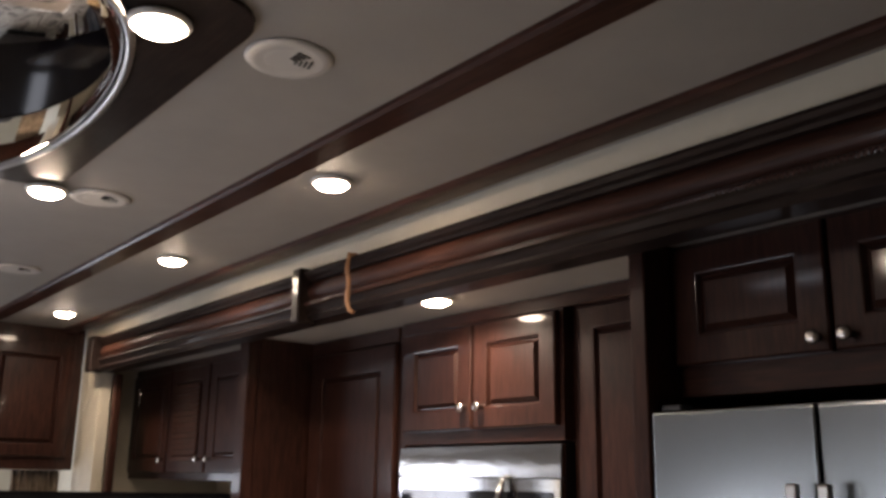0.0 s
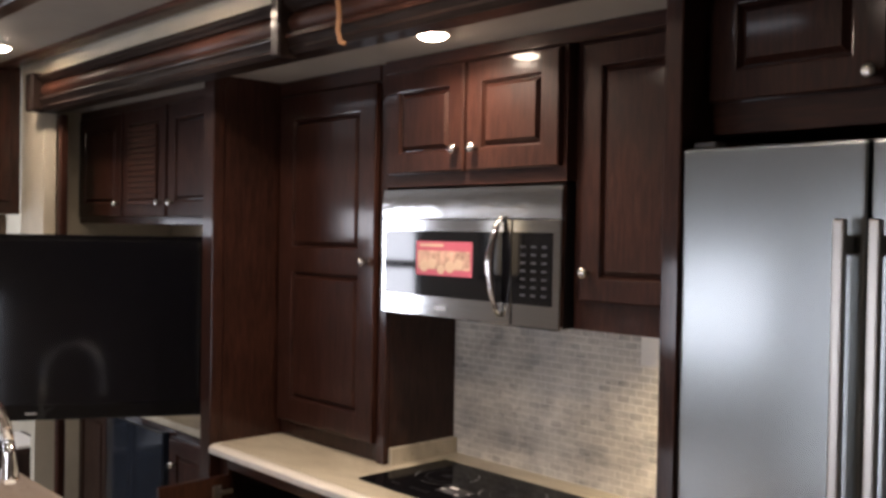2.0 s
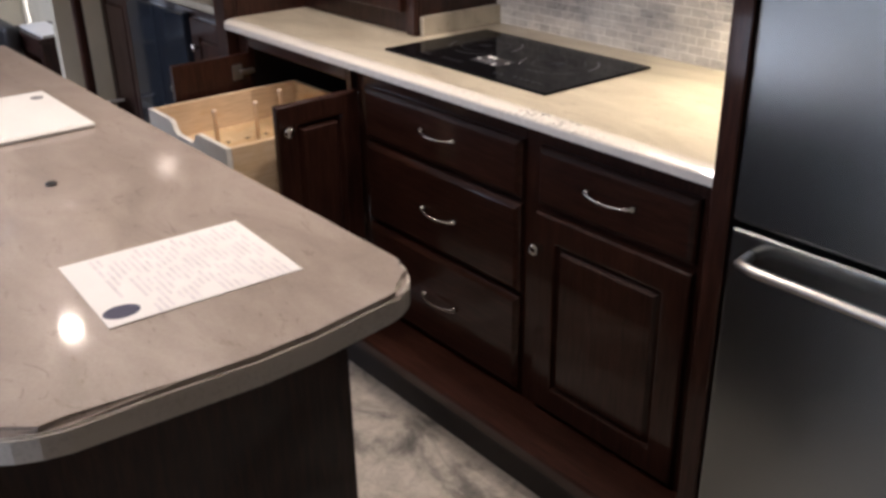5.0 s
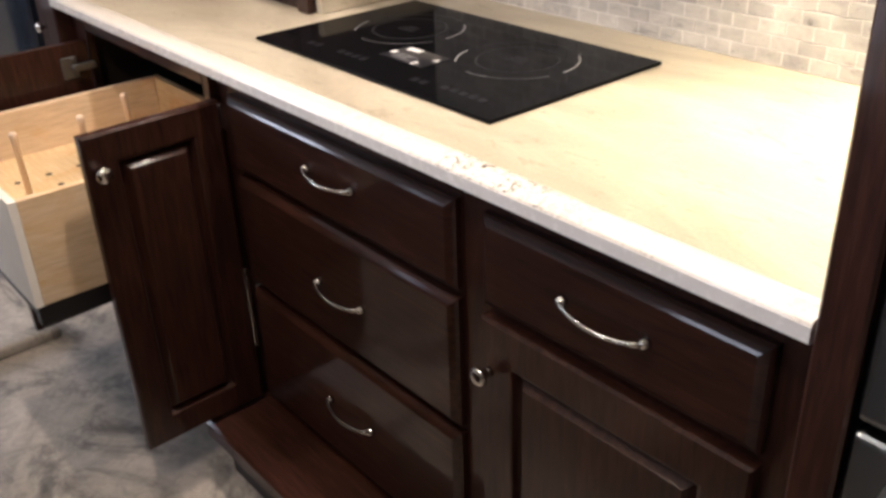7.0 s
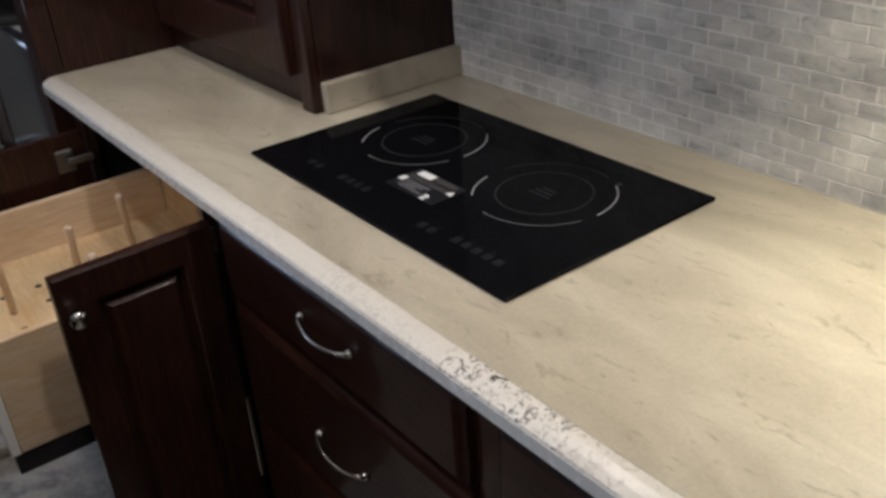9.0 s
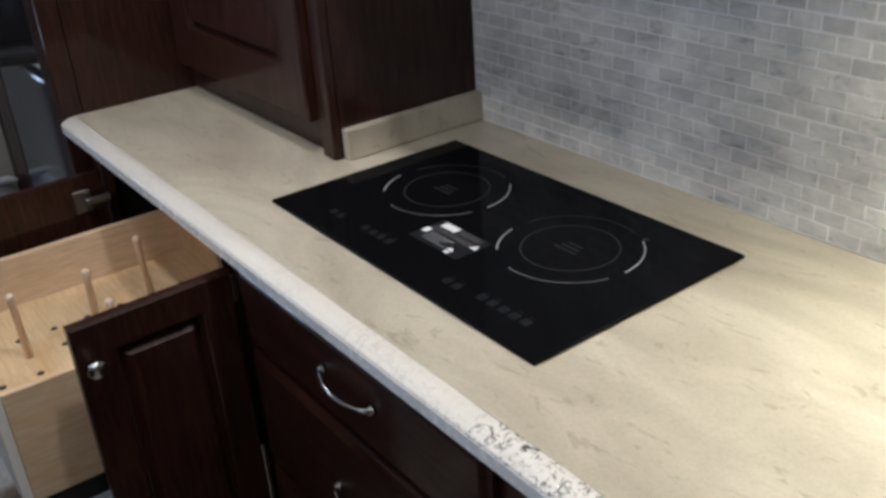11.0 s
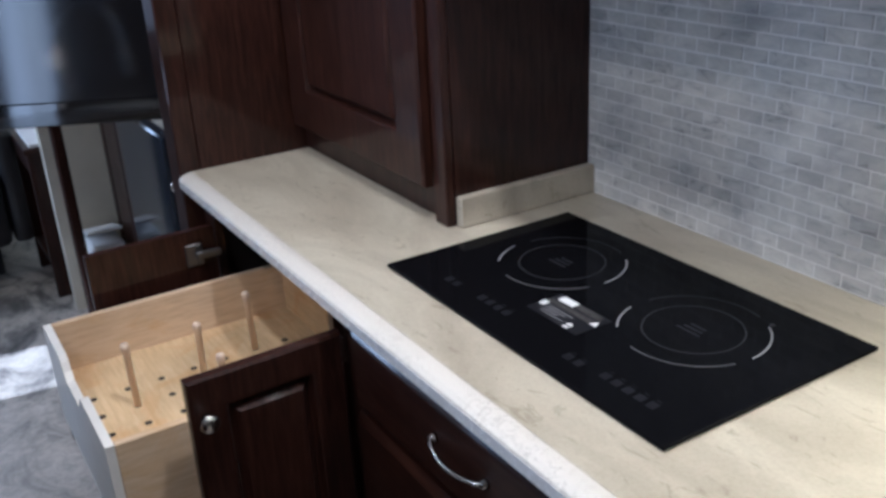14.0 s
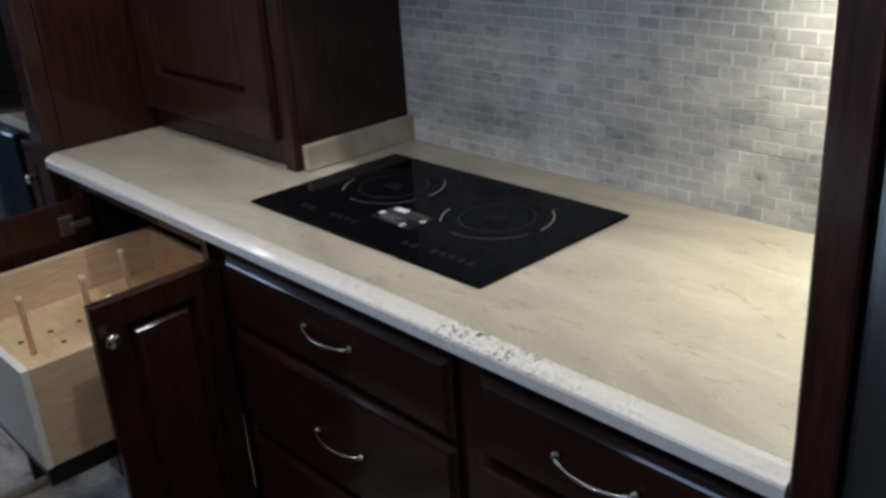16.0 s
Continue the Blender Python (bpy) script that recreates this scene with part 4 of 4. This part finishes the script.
ISIGN = -1.0
IY0, IY1 = -1.285, -0.640
outline = arc(-0.105, IY1 - 0.095, 0.095, 90, 10) + [(0.005, -0.84), (0.008, -0.92), (0.002, -1.0)] + arc(-0.165, IY0 + 0.175, 0.160, -10, -90) + [(-1.93, IY0), (-1.95, IY0 + 0.02), (-1.95, IY1 - 0.02), (-1.93, IY1)]
outline = [(x + 0.014 if x > -0.9 else x, y) for x, y in outline[::-1]]
part("top", slab(outline, TOP - 0.040, TOP, 0.008, 3), island_mat, isl, "taupe veined solid-surface top", None, False)
band = []
for k in range(len(outline)):
    p, q = Vector(outline[k - 1]), Vector(outline[(k + 1) % len(outline)])
    d = (q - p).normalized()
    band.append((outline[k][0] - 0.004 * d.y * ISIGN, outline[k][1] + 0.004 * d.x * ISIGN))
part("edge_band", slab(band, TOP - 0.0405, TOP - 0.0085, 0.003, 2), lit_slope_mat, isl, "polished and chipped edge paled for the light it catches")
part("base", box(-1.90, -0.13, -1.20, -0.70, 0.05, TOP - 0.0405, 0.003), wood_v, isl)
part("plinth", box(-1.88, -0.16, -1.17, -0.74, 0.0, 0.0495), espresso, isl)
for k in range(3):
    put_door(isl, -1.85 + 0.57 * k, -1.30 + 0.57 * k, 0.10, 0.83, 0.0, m=Matrix.Translation((-2.04, -0.679, 0)) @ Matrix.Rotation(radians(180), 4, "Z"))
sk = thing("sink_cover", (-1.19, -0.89, TOP), "white sink cover board lying on the island top", "sink cover")
part("board", box(-1.315, -0.988, -1.105, -0.722, TOP + 0.0008, TOP + 0.012, 0.004), white_plastic, sk)
part("finger_hole", lathe([(0.0, 0.0), (0.014, 0.0), (0.014, 0.0008), (0.0, 0.0008)], 18), print_grey, sk, "", Matrix.Translation((-1.255, -0.755, TOP + 0.0122)))
sp = thing("brochure", (-0.27, -0.87, TOP), "printed white brochure sheet lying on the island top", "paper")
PM = Matrix.Translation((-0.252, -0.877, TOP + 0.0008)) @ Matrix.Rotation(radians(-2.5), 4, "Z")
part("sheet", box(-0.108, 0.108, -0.135, 0.135, 0.0, 0.0009), paper_white, sp, "", PM)
rr = random.Random(4)
for k in range(24):
    yy = 0.118 - 0.0092 * k
    x0 = -0.100 + 0.03 * rr.random()
    while x0 < 0.085:
        w = 0.02 + 0.05 * rr.random()
        if not (yy < -0.07 and x0 + w > 0.04):
            part("text_bar", box(x0, min(x0 + w, 0.104), yy - 0.0022, yy + 0.0022, 0.0010, 0.0012), paper_print, sp, "", PM)
        x0 += w + 0.008 + 0.02 * rr.random()
part("logo", lathe([(0.0, 0.0), (0.024, 0.0), (0.024, 0.0003), (0.0, 0.0003)], 24), ink_blue, sp, "dark oval mark", PM @ Matrix.Translation((0.075, -0.108, 0.0010)) @ Matrix.Diagonal((0.75, 1.0, 1, 1)))
cp = thing("drain_cap", (-0.711, -0.903, TOP), "small dark cap on the island top", "cap")
part("disc", lathe([(0.0, 0.0), (0.010, 0.0), (0.010, 0.003), (0.006, 0.005), (0.0, 0.005)], 16), black_plastic, cp, "", Matrix.Translation((-0.711, -0.903, TOP + 0.0005)), True)
fa = thing("faucet", (-1.30, -1.19, TOP), "tall chrome gooseneck faucet with a pull-down spray head", "faucet")
FXX, FYY = -1.29, -1.185
part("base", lathe([(0.0, 0.0), (0.028, 0.0), (0.028, 0.006), (0.020, 0.012), (0.017, 0.06), (0.0, 0.062)], 20), chrome, fa, "", Matrix.Translation((FXX, FYY, TOP + 0.0005)), True)
neck = [(FXX, FYY, TOP + 0.055), (FXX, FYY, TOP + 0.23)]
for k in range(13):
    a = math.pi - math.pi * k / 12
    neck.append((FXX + 0.02 * k / 12, FYY + 0.165 + 0.165 * math.cos(a), TOP + 0.23 + 0.165 * math.sin(a)))
part("neck", tube(neck, 0.0115, 12), chrome, fa, "", None, True)
e = neck[-1]
part("spray_head", tube([(e[0], e[1], e[2] - 0.0), (e[0] + 0.002, e[1], e[2] - 0.03), (e[0] + 0.006, e[1], e[2] - 0.085), (e[0] + 0.008, e[1], e[2] - 0.10)], [0.013, 0.016, 0.021, 0.018], 14), chrome, fa, "", None, True)
part("lever", tube([(FXX + 0.018, FYY, TOP + 0.05), (FXX + 0.05, FYY + 0.01, TOP + 0.07), (FXX + 0.085, FYY + 0.015, TOP + 0.085)], [0.008, 0.006, 0.005], 10), chrome, fa, "", None, True)

isl.location.y += 0.014

# ---- television ----
tv = thing("television", (-2.3, -0.5, 0.94), "large flat black television on a swing arm", "television")
TM = Matrix.Translation((-2.13, 0.132, 0.955)) @ Matrix.Rotation(radians(-28), 4, "Z") @ Matrix.Rotation(radians(-5), 4, "Y") @ Matrix.Translation((0, 0, -0.955))
part("case", box(-0.055, -0.012, -1.22, 0.0, 0.955, 1.640, 0.008), black_plastic, tv, "", TM)
fr = bmesh.new()
box(-0.0118, 0.0, -1.22, 0.0, 0.955, 1.012, 0.003, fr)
box(-0.0118, 0.0, -1.22, 0.0, 1.618, 1.640, 0.003, fr)
box(-0.0118, 0.0, -1.22, -1.198, 1.0121, 1.6179, 0.003, fr)
box(-0.0118, 0.0, -0.022, 0.0, 1.0121, 1.6179, 0.003, fr)
part("bezel", fr, black_glass, tv, "glossy black bezel", TM)
part("screen", box(-0.0117, -0.004, -1.1975, -0.0225, 1.0125, 1.6175), screen_glass, tv, "dark screen", TM)
part("badge", box(0.0003, 0.0012, -0.63, -0.59, 0.976, 0.984), print_grey, tv, "", TM)
arm_a = TM @ Vector((-0.056, -0.30, 1.30))
part("wall_arm", tube([tuple(arm_a), (-2.45, 0.05, 1.30), (-2.30, 0.215, 1.30), (-2.25, 0.60, 1.30)], 0.022, 10), black_metal, tv)

# ---- entertainment side of the slide-out ----
en = thing("wall_cabinet", (-2.6, 0.4, 1.68), "dark cherry wall cabinets with a louvred middle door", "wall cabinet")
part("body", box(SX + 0.002, -1.994, 0.142, WALL, 1.685, SLIDE - 0.001), wood_h, en)
put_door(en, -3.32, -2.86, 1.715, 2.17, 0.120, knob=(-2.88, 1.772))
dd = put_door(en, -2.84, -2.44, 1.715, 2.17, 0.120, knob=(-2.475, 1.772))
for k in range(14):
    part("louvre", box(-2.775, -2.505, 0.108, 0.1195, 1.765 + 0.024 * k, 1.783 + 0.024 * k, 0.002), trim_wood, dd)
put_door(en, -2.42, -2.03, 1.715, 2.17, 0.120, knob=(-2.37, 1.772))
ec = thing("media_cabinet", (-2.6, 0.4, 0), "dark cherry media cabinet with a smoked glass front", "cabinet")
part("body", box(SX + 0.002, -1.994, 0.162, WALL, 0.0, 0.86), wood_v, ec)
part("top", box(SX + 0.002, -1.994, 0.130, WALL, 0.861, 0.892, 0.004), counter_mat, ec)
put_door(ec, -3.34, -3.03, 0.10, 0.82, 0.140, stile=0.04)
part("glass_front", box(-3.00, -2.45, 0.128, 0.1615, 0.08, 0.83, 0.006), smoked, ec, "smoked blue-grey glass front")
put_door(ec, -2.42, -2.02, 0.10, 0.82, 0.140, knob=(-2.36, 0.72))

# upper cabinet and things by the driver's area
fu = thing("wall_cabinet", (-3.7, -0.45, 1.72), "dark cherry wall cabinet near the windshield", "wall cabinet")
FMX = Matrix.Translation((-3.42, 0, 0)) @ Matrix.Rotation(radians(90), 4, "Z")
part("body", box(-3.85, -3.42, -0.98, -0.116, 1.72, CEIL - 0.001), wood_v, fu)
put_door(fu, -0.56, -0.16, 1.78, 2.32, -0.02, knob=(-0.53, 1.83), m=FMX)
put_door(fu, -0.96, -0.58, 1.78, 2.32, -0.02, knob=(-0.61, 1.83), m=FMX)
cu = thing("curtain", (-3.62, -0.15, 1.0), "patterned tan curtain hanging below the wall cabinet", "curtain")
cb = bmesh.new()
n = 40
front, back = [], []
for k in range(n + 1):
    yy = -0.36 + 0.22 * k / n
    dx = 0.018 * math.sin(k * 1.25)
    front.append([cb.verts.new((-3.52 + dx, yy, zz)) for zz in (1.02, 1.718)])
    back.append([cb.verts.new((-3.526 + dx, yy, zz)) for zz in (1.02, 1.718)])
for k in range(n):
    cb.faces.new((front[k][0], front[k + 1][0], front[k + 1][1], front[k][1]))
    cb.faces.new((back[k + 1][0], back[k][0], back[k][1], back[k + 1][1]))
    cb.faces.new((front[k][0], back[k][0], back[k + 1][0], front[k + 1][0]))
    cb.faces.new((front[k][1], front[k + 1][1], back[k + 1][1], back[k][1]))
part("cloth", cb, fabric, cu, "", None, True)
ch = thing("recliner", (-4.1, -0.48, 0), "dark leather recliner chair on the vinyl floor", "chair")
part("seat", box(-4.45, -3.75, -0.78, -0.18, 0.16, 0.46, 0.05, None, 3), leather, ch, "", None, True)
part("backrest", box(-4.62, -4.40, -0.78, -0.18, 0.30, 1.05, 0.06, None, 3), leather, ch, "", None, True)
for a in (-0.93, -0.175):
    part("armrest", box(-4.55, -3.78, a, a + 0.075, 0.16, 0.62, 0.03, None, 3), leather, ch, "", None, True)
part("base", box(-4.4, -3.9, -0.73, -0.23, 0.0, 0.1595, 0.01), black_plastic, ch)
stb = thing("side_table", (-3.72, 0.0, 0), "small dark wooden side table with open shelf space", "table")
part("top", box(-3.93, -3.51, -0.105, 0.085, 0.575, 0.598, 0.004), wood_h, stb)
for a in (-3.92, -3.555):
    part("side_panel", box(a, a + 0.035, -0.095, 0.075, 0.0, 0.5745, 0.003), wood_v, stb)
part("shelf", box(-3.8845, -3.5555, -0.090, 0.070, 0.12, 0.14, 0.002), wood_h, stb)
part("rail", box(-3.8845, -3.5555, -0.095, -0.075, 0.500, 0.5745, 0.002), wood_h, stb)
pp = thing("notepad", (-3.70, -0.02, 0.60), "white notepad lying on the dark side table", "notepad")
part("pad", box(-3.87, -3.525, -0.080, 0.045, 0.5985, 0.610, 0.002), paper_white, pp)
sb = thing("storage_box", (-3.25, 0.06, 0), "white plastic box with a raised lid on the floor", "box")
part("tub", box(-3.345, -3.17, 0.004, 0.120, 0.0, 0.30, 0.008), white_plastic, sb)
part("lid", box(-0.09, 0.09, -0.06, 0.06, 0.0, 0.012, 0.003), white_plastic, sb, "", Matrix.Translation((-3.255, 0.060, 0.325)) @ Matrix.Rotation(radians(-14), 4, "Y"))

# ---- backsplash tiles, last ----
structure("backsplash", box(-1.2220, -0.0005, WALL - 0.0062, WALL + 0.0115, TOP + 0.0005, 1.4195), grout, "grey stone mosaic backsplash with pale grout", "backsplash")
splash = bpy.data.objects["backsplash"]
TW, TH, GAP = 0.0455, 0.0224, 0.0021
protos = []
for k in range(6):
    rt = random.Random(40 + k)
    bm = nested(GAP / 2, TW - GAP / 2, GAP / 2, TH - GAP / 2, [(0, -0.003), (0, -0.0066), (0.0010, -0.0072 - 0.0006 * rt.random())], False)
    bmesh.ops.recalc_face_normals(bm, faces=bm.faces)
    me = bpy.data.meshes.new("tile")
    bm.to_mesh(me)
    bm.free()
    me.materials.append(tile_mat)
    protos.append(me)
rt = random.Random(9)
rest = bmesh.new()
count = 0
row = 0
z = TOP + 0.002
while z + TH < 1.420:
    x = -1.2212 + (TW / 2 if row % 2 else 0.0)
    if row % 2:
        own = nested(-1.2212 + GAP / 2, -1.2212 + TW / 2 - GAP / 2, z + GAP / 2, z + TH - GAP / 2, [(0, WALL - 0.003), (0, WALL - 0.0066), (0.001, WALL - 0.0074)], False)
        merge(rest, own)
    while x + TW < -0.0005:
        if count < 300 and z < 1.20:
            ob = new("tile", protos[rt.randrange(6)])
            ob.location = (x, WALL, z)
            ob.parent = splash
            count += 1
        else:
            a, c = x + GAP / 2, x + TW - GAP / 2
            y1 = WALL - 0.0072 - 0.0006 * rt.random()
            lo = [rest.verts.new(p) for p in ((a, WALL - 0.003, z + GAP / 2), (c, WALL - 0.003, z + GAP / 2), (c, WALL - 0.003, z + TH - GAP / 2), (a, WALL - 0.003, z + TH - GAP / 2))]
            hi = [rest.verts.new(p) for p in ((a + 0.001, y1, z + GAP / 2 + 0.001), (c - 0.001, y1, z + GAP / 2 + 0.001), (c - 0.001, y1, z + TH - GAP / 2 - 0.001), (a + 0.001, y1, z + TH - GAP / 2 - 0.001))]
            for k in range(4):
                rest.faces.new((lo[k], lo[(k + 1) % 4], hi[(k + 1) % 4], hi[k]))
            rest.faces.new(hi)
        x += TW
    z += TH
    row += 1
tagged(part("tiles_above", rest, tile_rest, splash), kind="stuff")
